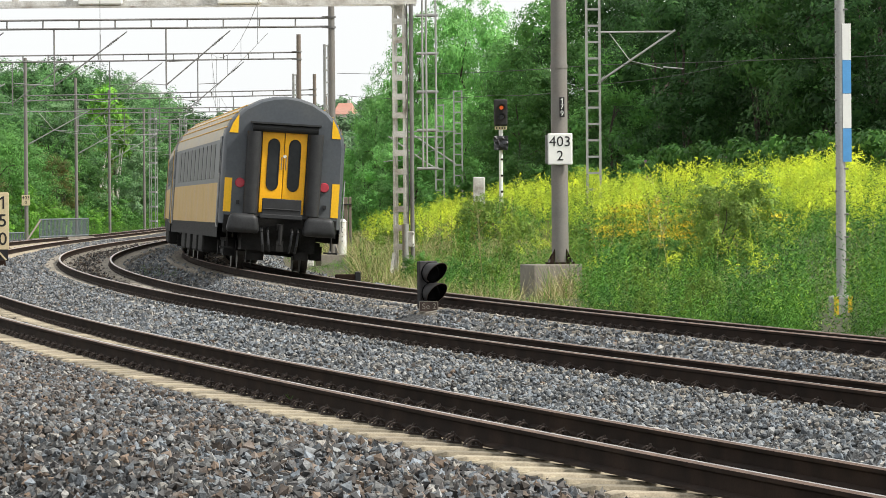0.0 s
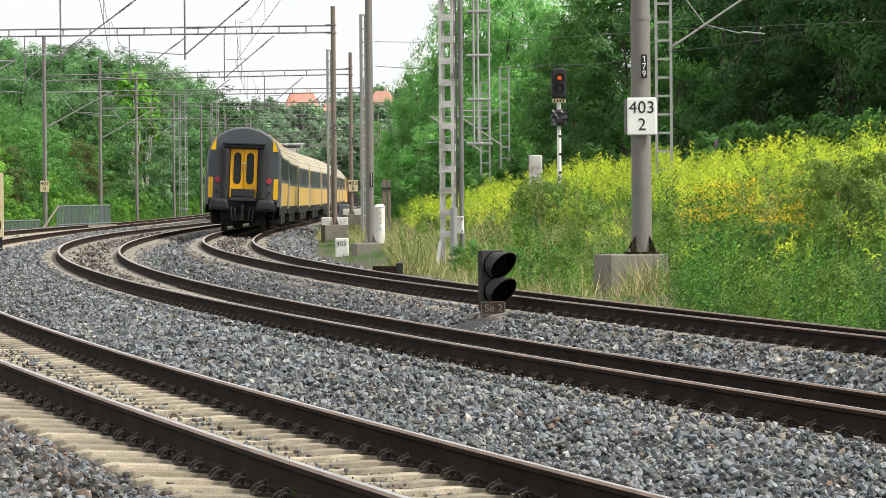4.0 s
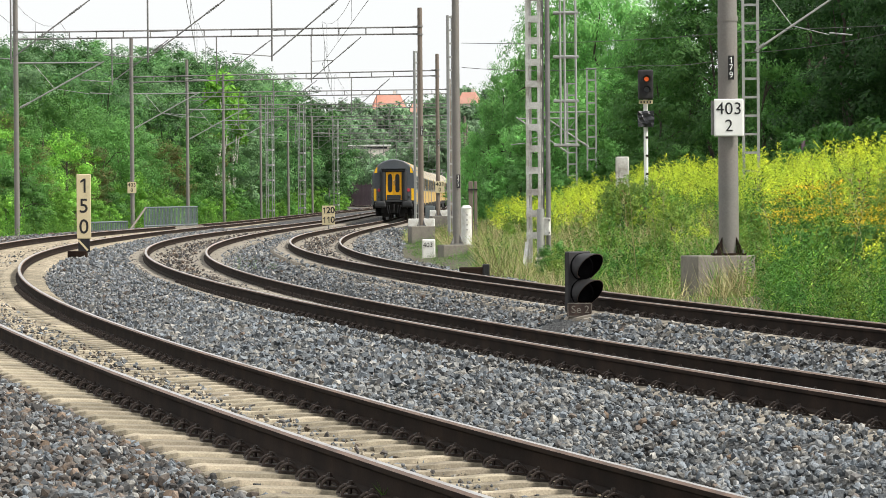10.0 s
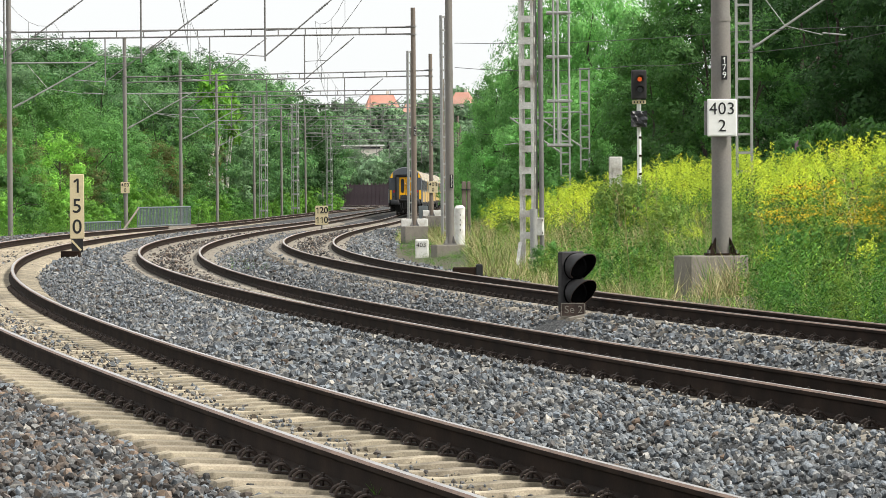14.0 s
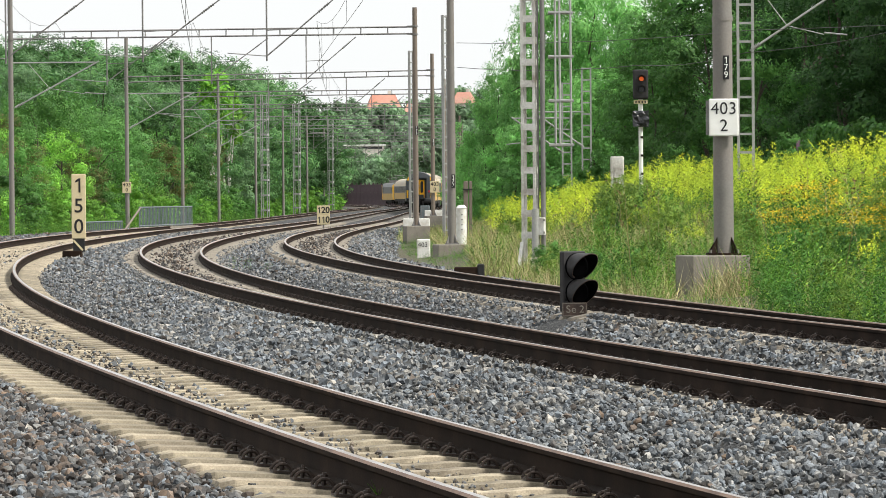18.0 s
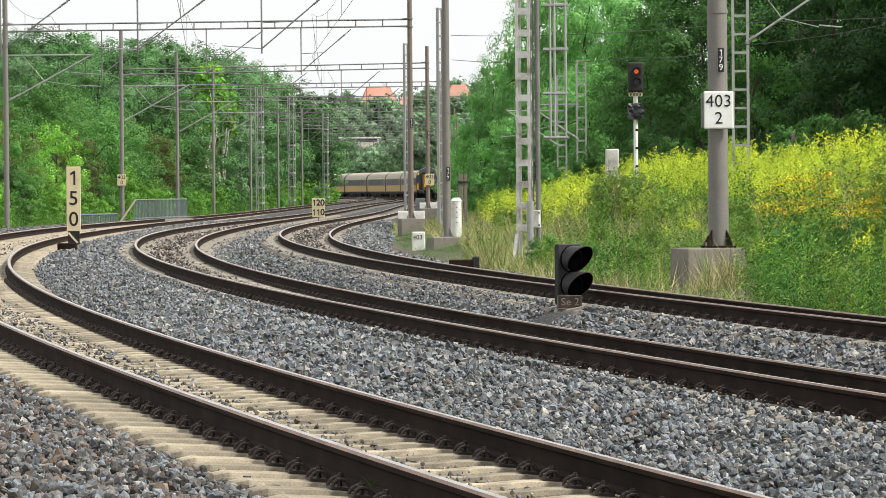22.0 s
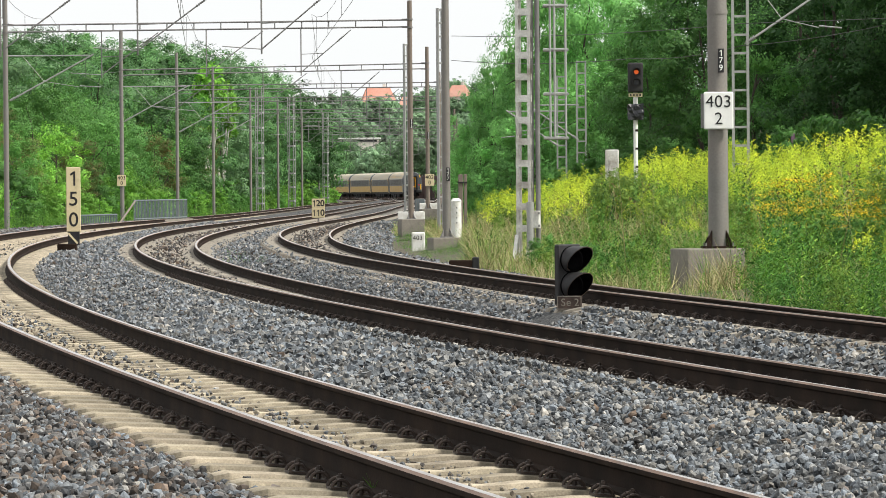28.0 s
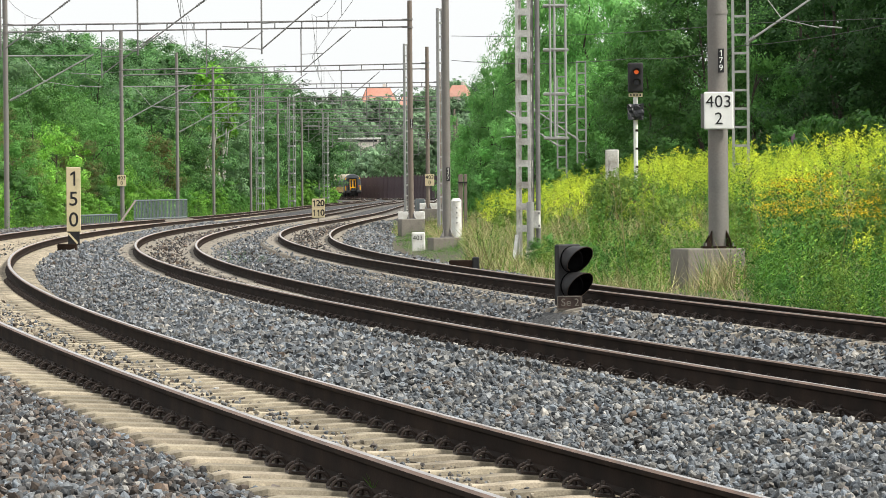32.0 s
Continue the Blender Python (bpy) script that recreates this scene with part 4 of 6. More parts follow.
def main_signal():
    d = thing("light_signal", pose(5.32, 125, ground_at(5.32, 125)), "tall light signal with lit orange lamp and wrapped lower head", "signal")
    z0 = ground_at(5.32, 125)
    t = 4.78 - z0
    bm = bmesh.new()
    rod(bm, (0, 0.1, 0), (0, 0.1, t - 0.8), 0.06, n=12)
    part("post", bm, M_SIGN, d, "white tubular post", smooth=True)
    for i in range(4):
        bm = bmesh.new()
        rod(bm, (0.02, 0.08, 1.3 + i * 0.5), (0.02, 0.08, 1.36 + i * 0.5), 0.05, n=8)
        part("rust_band", bm, M_RUST, d)
    bm = bmesh.new()
    box(bm, (0, 0, t - 0.42), (0.42, 0.18, 0.82))
    bevel(bm, 0.05, 3)
    head = part("signal_head", bm, M_SIGNAL, d, "dusty black head with two hooded lamps")
    for z, mt in ((t - 0.27, M_ORANGE), (t - 0.56, M_LENS)):
        bm = bmesh.new()
        rod(bm, (0.02, -0.09, z), (0.02, -0.11, z), 0.08 if mt is M_LENS else 0.062, n=18)
        part("lamp_lens", bm, mt, head, "glowing orange lamp" if mt is M_ORANGE else "dark lamp")
        bm = bmesh.new()
        n = 14
        for i in range(n):
            a, b = math.pi * (-0.15 + 1.3 * i / n), math.pi * (-0.15 + 1.3 * (i + 1) / n)
            q = [(0.02 + 0.11 * math.cos(a), -0.09, z + 0.11 * math.sin(a)), (0.02 + 0.11 * math.cos(b), -0.09, z + 0.11 * math.sin(b)),
                 (0.02 + 0.11 * math.cos(b), -0.3, z + 0.11 * math.sin(b)), (0.02 + 0.11 * math.cos(a), -0.3, z + 0.11 * math.sin(a))]
            bm.faces.new([bm.verts.new(p) for p in q])
        part("lamp_hood", bm, M_SIGNAL, head)
    bm = bmesh.new()
    box(bm, (0, 0.0, t - 0.9), (0.38, 0.03, 0.1))
    pl = part("name_board", bm, M_SIGN_OLD, d, "yellowed name board")
    for i in range(4):
        bm = bmesh.new()
        box(bm, (-0.13 + i * 0.085, -0.02, t - 0.9), (0.035, 0.006, 0.06))
        part("bar", bm, M_INK, pl)
    bm = bmesh.new()
    bmesh.ops.create_cube(bm, size=1, matrix=Matrix.Translation((0, 0.0, t - 1.36)) @ Matrix.Diagonal((0.41, 0.24, 0.42, 1)))
    bmesh.ops.subdivide_edges(bm, edges=bm.edges[:], cuts=4, use_grid_fill=True)
    rng = random.Random(4)
    for v in bm.verts:
        v.co += Vector((rng.uniform(-1, 1), rng.uniform(-1, 1), rng.uniform(-1, 1))) * 0.025
    part("wrapped_head", bm, M_BAG, d, "lamp head wrapped in shiny black plastic")


def speed_boards():
    d = thing("speed_board", pose(-9.6, 118, -0.2), "tall narrow yellowed speed board with black digits", "speed board", "speed boards")
    bm = bmesh.new()
    box(bm, (0, 0, 1.34), (0.37, 0.03, 1.68))
    bevel(bm, 0.012)
    pl = part("board", bm, M_SIGN_OLD, d)
    for i, ch in enumerate("150"):
        writing(ch, 0.52, M_INK, pl, pose(0, -0.02, 1.88 - i * 0.54, 90), "digit", bold=0.004)
    bm = bmesh.new()
    box(bm, (0, -0.01, 0.33), (0.3, 0.05, 0.34))
    lower = part("lower_plate", bm, M_INK, d, "dark plate with a slanting white stroke")
    bm = bmesh.new()
    box(bm, (0, -0.04, 0), (0.05, 0.01, 0.36), pose(-0.02, 0, 0.33, 0, -42, 0))
    part("stroke", bm, M_SIGN_OLD, lower)
    bm = bmesh.new()
    box(bm, (-0.17, 0, 0.06), (0.5, 0.35, 0.26))
    bevel(bm, 0.02)
    part("foot_box", bm, M_RUST, d, "dark rusty foot box")
    e = thing("speed_board", pose(-7.2, 262, -0.5) @ Matrix.Scale(1.38, 4), "pair of low yellowed speed boards one over the other", "speed board", "speed boards")
    for z, t in ((0.78, "120"), (0.38, "110")):
        bm = bmesh.new()
        box(bm, (0, 0, z), (0.54, 0.03, 0.40))
        bevel(bm, 0.012)
        pl = part("board", bm, M_SIGN_OLD, e)
        letters(t, 0.36, M_INK, pl, pose(0, -0.02, z, 90), 0.175, bold=0.008)
    bm = bmesh.new()
    rod(bm, (0, 0.04, -0.1), (0, 0.04, 0.6), 0.03, n=8)
    part("post", bm, M_BEAM, e)


def banded_post():
    x, y = 8.1, 56.2
    z0 = -0.5
    d = thing("banded_post", pose(x, y, z0), "slim grey post with white and blue bands and steps", "marker post")
    bm = bmesh.new()
    rod(bm, (0, 0, 0.35), (0, 0, 5.9), 0.078, n=16)
    part("pole", bm, M_GALV, d, smooth=True)
    zs = [4.84, 4.26, 3.73, 3.18, 2.65]
    for i in range(4):
        bm = bmesh.new()
        box(bm, (0.1, -0.06, (zs[i] + zs[i + 1]) / 2 + 0.0), (0.135, 0.04, zs[i] - zs[i + 1] - 0.004))
        part("band", bm, M_SIGN if i % 2 == 0 else M_BLUE, d, "white band" if i % 2 == 0 else "blue band")
    for i in range(13):
        bm = bmesh.new()
        z = 0.75 + i * 0.36
        rod(bm, (-0.1, -0.03, z), (0.12, -0.06, z - 0.01), 0.014, n=6)
        part("climbing_step", bm, M_BEAM, d)
    bm = bmesh.new()
    box(bm, (-0.02, 0, 0.28), (0.34, 0.36, 0.5))
    bevel(bm, 0.03, 2)
    b = part("cable_box", bm, M_GALV, d, "grey cable box at the foot")
    for sx in (-0.1, 0.12):
        bm = bmesh.new()
        box(bm, (sx, -0.185, 0.28), (0.07, 0.012, 0.48))
        part("yellow_strip", bm, M_YBAND, b, "yellow strip")
    bm = bmesh.new()
    box(bm, (0, 0, -0.05), (0.2, 0.2, 0.25))
    part("foot", bm, M_RUST, d)


def markers():
    # mast 179 with the kilometre board
    m = overhead_mast(4.85, 80, 0.25, 9.5, 0.178, M_POLE, "thick grey tubular mast with a white kilometre board", (1.08, 0.9, 0.95, M_CONCRETE), 17, shift=-0.2)
    number_plate(m, "179", 0.178, 3.3)
    bm = bmesh.new()
    box(bm, (0, -0.235, 2.42), (0.52, 0.07, 0.66))
    bevel(bm, 0.025, 3)
    s = part("kilometre_board", bm, M_SIGN, m, "white kilometre board with black digits")
    for ch, dx, dz in (("4", -0.155, 0.15), ("0", 0.0, 0.15), ("3", 0.155, 0.15), ("2", 0.0, -0.15)):
        writing(ch, 0.30, M_INK, s, pose(dx, -0.275, 2.42 + dz, 90), "digit")
    bm = bmesh.new()
    box(bm, (-0.28, -0.16, 2.42), (0.05, 0.12, 0.6))
    part("bracket", bm, M_BEAM, m)
    # white stone and bollard
    z = ground_at(-0.78, 142)
    d = thing("kilometre_stone", pose(-0.78, 142, z - 0.05), "whitewashed kilometre stone with faded digits", "marker stone")
    bm = bmesh.new()
    box(bm, (0, 0, 0.32), (0.42, 0.25, 0.64))
    bevel(bm, 0.04, 2)
    b = part("stone", bm, M_WHITE, d)
    letters("403", 0.2, M_INK, b, pose(-0.02, -0.13, 0.46, 90), 0.105)
    d = thing("white_bollard", pose(0.42, 146, -0.5), "round-topped white concrete bollard with a row of holes", "bollard")
    bm = bmesh.new()
    rod(bm, (0, 0, 0), (0, 0, 1.44), 0.17, n=20)
    rod(bm, (0, 0, 1.44), (0, 0, 1.54), 0.19, 0.1, n=20)
    b = part("shaft", bm, M_WHITE, d, smooth=True)
    for i in range(4):
        bm = bmesh.new()
        rod(bm, (0.02, -0.165, 0.75 + i * 0.16), (0.02, -0.18, 0.75 + i * 0.16), 0.022, n=8)
        part("hole", bm, M_INK, b)
    d = thing("timber_post", pose(0.62, 152, -0.3), "short weathered timber posts strapped together", "post")
    for dx, w in ((-0.03, 0.15), (0.13, 0.11)):
        bm = bmesh.new()
        box(bm, (dx, 0, 1.05), (w, 0.16, 2.15))
        bevel(bm, 0.015)
        part("timber", bm, M_POLE_OLD, d)
    bm = bmesh.new()
    box(bm, (0.04, -0.1, 1.85), (0.32, 0.03, 0.05))
    part("strap", bm, M_INK, d)
    # low rail-side block and cable box
    d = thing("point_lubricator", pose(0.12, 90, -0.36), "low dark metal box beside the rail", "trackside box")
    bm = bmesh.new()
    box(bm, (0.24, 0, 0.16), (0.5, 0.4, 0.24))
    bevel(bm, 0.02)
    part("body", bm, M_RUST, d)
    bm = bmesh.new()
    box(bm, (0.52, 0, 0.18), (0.14, 0.44, 0.32))
    bevel(bm, 0.02)
    part("cover", bm, M_INK, d)
    z = ground_at(4.37, 118)
    d = thing("relay_cabinet", pose(4.4, 118, z), "pale concrete trackside cabinet among the weeds", "cabinet")
    bm = bmesh.new()
    box(bm, (0, 0, (2.25 - z) / 2), (0.34, 0.3, 2.4 - z))
    bevel(bm, 0.02)
    b = part("body", bm, M_LATTICE, d)
    bm = bmesh.new()
    box(bm, (0.03, -0.16, (2.25 - z) / 2 + 0.2), (0.2, 0.01, (2.25 - z) * 0.6))
    part("door", bm, M_LATTICE, b)
    d = thing("grey_cabinet", pose(-1.48, 290, -0.45), "dark grey ribbed metal cabinet", "cabinet")
    bm = bmesh.new()
    box(bm, (0, 0, 0.6), (0.6, 0.5, 1.2))
    bevel(bm, 0.02)
    b = part("body", bm, M_RAILING, d)
    for i in range(4):
        bm = bmesh.new()
        box(bm, (-0.21 + i * 0.14, -0.26, 0.6), (0.03, 0.02, 1.1))
        part("rib", bm, M_BEAM, b)

# ---- the train: a locomotive and nine coaches ----
LEN = 26.4
SIDE = [(1.41, 0.72), (1.41, 1.05), (1.412, 1.98), (1.405, 2.98), (1.36, 3.18), (1.22, 3.47), (0.98, 3.73), (0.62, 3.93), (0.3, 4.02), (0.0, 4.05)]


def shell(bm, pts, y0, y1, close=False):
    """A lengthwise skin through the profile points, on both sides."""
    for sx in (-1, 1):
        a = [bm.verts.new((sx * x, y0, z)) for x, z in pts]
        b = [bm.verts.new((sx * x, y1, z)) for x, z in pts]
        for i in range(len(pts) - 1):
            f = (a[i], a[i + 1], b[i + 1], b[i])
            bm.faces.new(f if sx < 0 else f[::-1])


def face(bm, pts, y, flip=False):
    ring = [(x, z) for x, z in pts] + [(-x, z) for x, z in reversed(pts[:-1])]
    vs = [bm.verts.new((x, y, z)) for x, z in ring]
    bm.faces.new(vs[::-1] if flip else vs)


def bogie(coach, y, wheel_r=0.46, base=1.25):
    bm = bmesh.new()
    for sx in (-1, 1):
        box(bm, (sx * 1.0, y, 0.62), (0.16, 3.3, 0.2))
        box(bm, (sx * 1.0, y, 0.48), (0.24, 0.9, 0.3))
        for d in (-base, base):
            box(bm, (sx * 1.02, y + d, 0.47), (0.26, 0.36, 0.34))
    box(bm, (0, y, 0.6), (1.9, 0.5, 0.24))
    b = part("bogie", bm, M_UNDER, coach, "grimy bogie frame")
    for d in (-base, base):
        for sx in (-0.752, 0.752):
            bm = bmesh.new()
            rod(bm, (sx - 0.065, y + d, wheel_r), (sx + 0.065, y + d, wheel_r), wheel_r, n=24)
            s = -1 if sx > 0 else 1
            rod(bm, (sx + s * 0.065, y + d, wheel_r), (sx + s * 0.095, y + d, wheel_r), wheel_r + 0.028, n=24)
            part("wheel", bm, M_WHEEL, b)
        bm = bmesh.new()
        rod(bm, (-0.75, y + d, wheel_r), (0.75, y + d, wheel_r), 0.09, n=10)
        part("axle", bm, M_WHEEL, b)


def coach_end(c, y, s, full):
    """One end wall at y; s is -1 at the rear and 1 at the front."""
    bm = bmesh.new()
    pts = SIDE[1:]
    rings = []
    for d, k, top in ((0.42, 1.0, 1.0), (0.2, 0.993, 0.995), (0.06, 0.972, 0.985), (0.0, 0.935, 0.965)):
        ring = [(x * k, 2.0 + (z - 2.0) * (top if z > 2 else 1.0)) for x, z in pts]
        ring = ring + [(-x, z) for x, z in reversed(ring[:-1])]
        rings.append([bm.verts.new((x, y - s * d, z)) for x, z in ring])
    for a, b in zip(rings, rings[1:]):
        for i in range(len(a) - 1):
            f = (a[i], a[i + 1], b[i + 1], b[i])
            bm.faces.new(f if s < 0 else f[::-1])
    bm.faces.new(rings[-1] if s < 0 else rings[-1][::-1])
    bmesh.ops.recalc_face_normals(bm, faces=bm.faces[:])
    part("end_wall", bm, M_COACH, c, "dark grey rounded end wall", smooth=True)
    if not full:
        bm = bmesh.new()
        box(bm, (0, y + s * 0.2, 2.2), (1.5, 0.5, 2.4))
        part("gangway", bm, M_RUBBER, c)
        return
    for sx in (-1, 1):
        for z0, z1, w in ((1.32, 2.1, 0.17), (3.14, 3.62, 0.17)):
            bm = bmesh.new()
            if z0 < 2:
                v = [(sx * 1.325, z0), (sx * 1.325, z1), (sx * (1.325 - w), z1), (sx * (1.325 - w), z0)]
            else:
                v = [(sx * 1.285, z0), (sx * 1.21, z1 - 0.26), (sx * 1.08, z1 - 0.04), (sx * 1.08, z0)]
            a = [bm.verts.new((p[0], y + s * 0.012, p[1])) for p in v]
            bmesh.ops.recalc_face_normals(bm, faces=[bm.faces.new(a)])
            r = bmesh.ops.extrude_face_region(bm, geom=bm.faces[:])
            for g in r["geom"]:
                if isinstance(g, bmesh.types.BMVert):
                    g.co.y -= s * 0.011
            part("yellow_corner", bm, M_YELLOW, c, "bright yellow corner patch")
        bm = bmesh.new()
        rod(bm, (sx * 0.97, y, 2.0), (sx * 0.97, y + s * 0.05, 2.0), 0.115, 0.10, n=20)
        # a second patch wraps round the corner
        bm2 = bmesh.new()
        box(bm2, (sx * 1.409, y - s * 0.62, 1.71), (0.014, 0.42, 0.78))
        part("yellow_corner", bm2, M_YELLOW, c, "bright yellow corner patch")
        part("tail_lamp", bm, M_TAIL, c, "round red tail lamp", smooth=True)
        bm = bmesh.new()
        box(bm, (sx * 1.0, y + s * 0.03, 1.55), (0.08, 0.06, 0.09))
        part("socket", bm, M_INK, c)
        # bellows beside the doors
        bm = bmesh.new()
        rod(bm, (sx * 0.71, y + s * 0.17, 1.32), (sx * 0.71, y + s * 0.17, 3.2), 0.17, n=14)
        rod(bm, (sx * 0.69, y + s * 0.16, 1.32), (sx * 0.85, y + s * 0.1, 1.22), 0.14, 0.1, n=14)
        part("gangway_bellow", bm, M_RUBBER, c, "black rubber gangway tube", smooth=True)
        # door leaf
        x = sx * 0.262
        bm = bmesh.new()
        box(bm, (x, y + s * 0.04, 2.28), (0.51, 0.05, 1.86))
        bevel(bm, 0.01)
        leaf = part("door_leaf", bm, M_DOORY, c, "orange-yellow folding end door")
        bm = bmesh.new()
        n = 8
        ring = []
        for cz, a0 in ((2.9, 0), (2.02, math.pi)):
            for i in range(n + 1):
                a = a0 + math.pi * i / n
                ring.append((x - sx * 0.02 + 0.128 * math.cos(a), cz + 0.15 * math.sin(a)))
        vs = [bm.verts.new((p[0], y + s * 0.069, p[1])) for p in ring]
        bm.faces.new(vs if s < 0 else vs[::-1])
        part("door_window", bm, M_WIN, leaf, "long rounded door window")
        bm = bmesh.new()
        for (ax, az), (bx_, bz) in zip(ring, ring[1:] + ring[:1]):
            rod(bm, (ax, y + s * 0.07, az), (bx_, y + s * 0.07, bz), 0.014, n=5)
        part("window_seal", bm, M_INK, leaf)
        bm = bmesh.new()
        rod(bm, (sx * 0.05, y + s * 0.09, 2.35), (sx * 0.05, y + s * 0.09, 2.65), 0.012, n=6)
        part("door_handle", bm, M_BEAM, leaf)
        # buffers
        bm = bmesh.new()
        rod(bm, (sx * 0.875, y - s * 0.05, 1.06), (sx * 0.875, y + s * 0.45, 1.06), 0.11, n=16)
        b = part("buffer", bm, M_UNDER, c)
        bm = bmesh.new()
        box(bm, (sx * 0.875, y + s * 0.5, 1.08), (0.8, 0.3, 0.44))
        for v in bm.verts:
            if v.co.z > 1.1:
                v.co.x = sx * 0.875 + (v.co.x - sx * 0.875) * 0.78
        bevel(bm, 0.12, 4)
        part("buffer_head", bm, M_BUFFER, b, "wide grey buffer head", smooth=True)
        # brake hoses
        for hx in (0.28, 0.42):
            bm = bmesh.new()
            p = [(sx * hx, y + s * 0.1, 1.0), (sx * hx, y + s * 0.28, 0.9), (sx * (hx - 0.03), y + s * 0.33, 0.62), (sx * (hx - 0.06), y + s * 0.26, 0.45)]
            for a, b2 in zip(p, p[1:]):
                rod(bm, a, b2, 0.03, n=6)
            part("brake_hose", bm, M_RUBBER, c)
        bm = bmesh.new()
        rod(bm, (sx * 1.2, y + s * 0.06, 0.55), (sx * 1.2, y + s * 0.06, 1.2), 0.02, n=6)
        box(bm, (sx * 1.2, y + s * 0.05, 0.5), (0.3, 0.25, 0.04))
        part("shunter_step", bm, M_UNDER, c)
    bm = bmesh.new()
    rod(bm, (-0.75, y + s * 0.16, 3.3), (0.75, y + s * 0.16, 3.3), 0.1, n=12)
    box(bm, (0, y + s * 0.16, 3.4), (1.62, 0.34, 0.04))
    part("gangway_hood", bm, M_RUBBER, c, "black rubber hood over the gangway")
    bm = bmesh.new()
    box(bm, (0, y + s * 0.24, 1.47), (0.9, 0.05, 0.42))
    box(bm, (0, y + s * 0.25, 1.27), (0.98, 0.1, 0.1))
    box(bm, (0, y + s * 0.275, 1.44), (0.88, 0.03, 0.03))
    bevel(bm, 0.015)
    part("footplate", bm, M_RUBBER, c, "raised grey gangway footplate")
    bm = bmesh.new()
    rod(bm, (0.02, y + s * 0.075, 2.66), (0.02, y + s * 0.085, 2.66), 0.04, n=14)
    part("lock_disc", bm, M_SIGN, c)
    bm = bmesh.new()
    box(bm, (0, y + s * 0.15, 1.03), (0.14, 0.4, 0.16))
    rod(bm, (0, y + s * 0.35, 1.08), (0, y + s * 0.42, 0.62), 0.05, n=8)
    box(bm, (0, y + s * 0.4, 0.6), (0.16, 0.1, 0.24))
    part("coupling", bm, M_UNDER, c, "screw coupling hanging from its hook")
    bm = bmesh.new()
    box(bm, (0, y - s * 0.9, 0.72), (1.7, 1.4, 0.5))
    box(bm, (0.55, y - s * 0.5, 0.5), (0.3, 0.6, 0.4))
    box(bm, (-0.5, y - s * 0.7, 0.42), (0.4, 0.5, 0.36))
    rod(bm, (-0.9, y - s * 1.5, 0.55), (0.9, y - s * 1.5, 0.55), 0.12, n=10)
    part("end_gear", bm, M_UNDER, c, "grimy gear under the end")
    bm = bmesh.new()
    box(bm, (0, y - s * 0.05, 1.05), (2.6, 0.12, 0.4))
    part("buffer_beam", bm, M_UNDER, c)


def coach(rear):
    c = thing("coach", Matrix(), "dark grey and yellow express passenger coach" + (" at the tail" if rear else ""), "railway coach", "coaches of the train")
    h = LEN / 2 - 0.35
    for nm, pts, mat in (("skirt", SIDE[0:2], M_UNDER), ("lower_panel", SIDE[1:3], M_SIDEY), ("window_band", SIDE[2:4], M_COACH), ("roof", SIDE[3:], M_ROOF)):
        bm = bmesh.new()
        shell(bm, pts, -h + 0.4, h - 0.4)
        part(nm, bm, mat, c, {"lower_panel": "dusty yellow lower side", "roof": "pale ribbed roof", "window_band": "dark grey window band"}.get(nm, ""), smooth=nm == "roof")
    bm = bmesh.new()
    for sx in (-1, 1):
        for i in range(4):
            x, z = (1.33, 3.27) if i == 0 else (1.24, 3.46) if i == 1 else (1.1, 3.63) if i == 2 else (0.9, 3.79)
            rod(bm, (sx * x, -h + 0.3, z), (sx * x, h - 0.3, z), 0.014, n=4)
    part("roof_rib", bm, M_YELLOW if rear else M_ROOF, c)
    for e0, e1 in ((-h + 0.4, -h + 0.8), (h - 0.8, h - 0.4)):
        bm = bmesh.new()
        shell(bm, [(x * 1.004, z + 0.004) for x, z in SIDE[3:]], e0, e1)
        bmesh.ops.remove_doubles(bm, verts=bm.verts[:], dist=0.001)
        part("roof_end", bm, M_COACH, c, "dark grey domed roof end", smooth=True)
    for sx in (-1, 1):
        for i in range(10):
            bm = bmesh.new()
            box(bm, (sx * 1.408, -9.0 + i * 2.0, 2.5), (0.02, 1.35, 0.82))
            bevel(bm, 0.009)
            part("side_window", bm, M_WIN, c, "tinted side window")
        for y in (-h + 0.75, h - 0.75):
            bm = bmesh.new()
            box(bm, (sx * 1.41, y, 2.0), (0.03, 0.78, 2.1))
            bevel(bm, 0.012)
            d = part("side_door", bm, M_SIDEY if not rear else M_COACH, c, "narrow entrance door")
            bm = bmesh.new()
            box(bm, (sx * 1.43, y, 2.45), (0.012, 0.4, 0.9))
            part("pane", bm, M_WIN, d)
            bm = bmesh.new()
            rod(bm, (sx * 1.45, y - 0.5, 1.0), (sx * 1.45, y - 0.5, 2.2), 0.018, n=6)
            part("grab_rail", bm, M_GALV, d)
        for y in (-4.6, -1.6, 1.8, 4.8):
            bm = bmesh.new()
            box(bm, (sx * 1.05, y, 0.62), (0.7, 2.0, 0.62))
            bevel(bm, 0.06, 2)
            part("equipment_case", bm, M_UNDER, c)
    bm = bmesh.new()
    box(bm, (0, 0, 0.95), (2.5, 2 * h, 0.2))
    part("underframe", bm, M_UNDER, c)
    bogie(c, -9.5)
    bogie(c, 9.5)
    coach_end(c, -h, -1, rear)
    coach_end(c, h, 1, False)
    return c


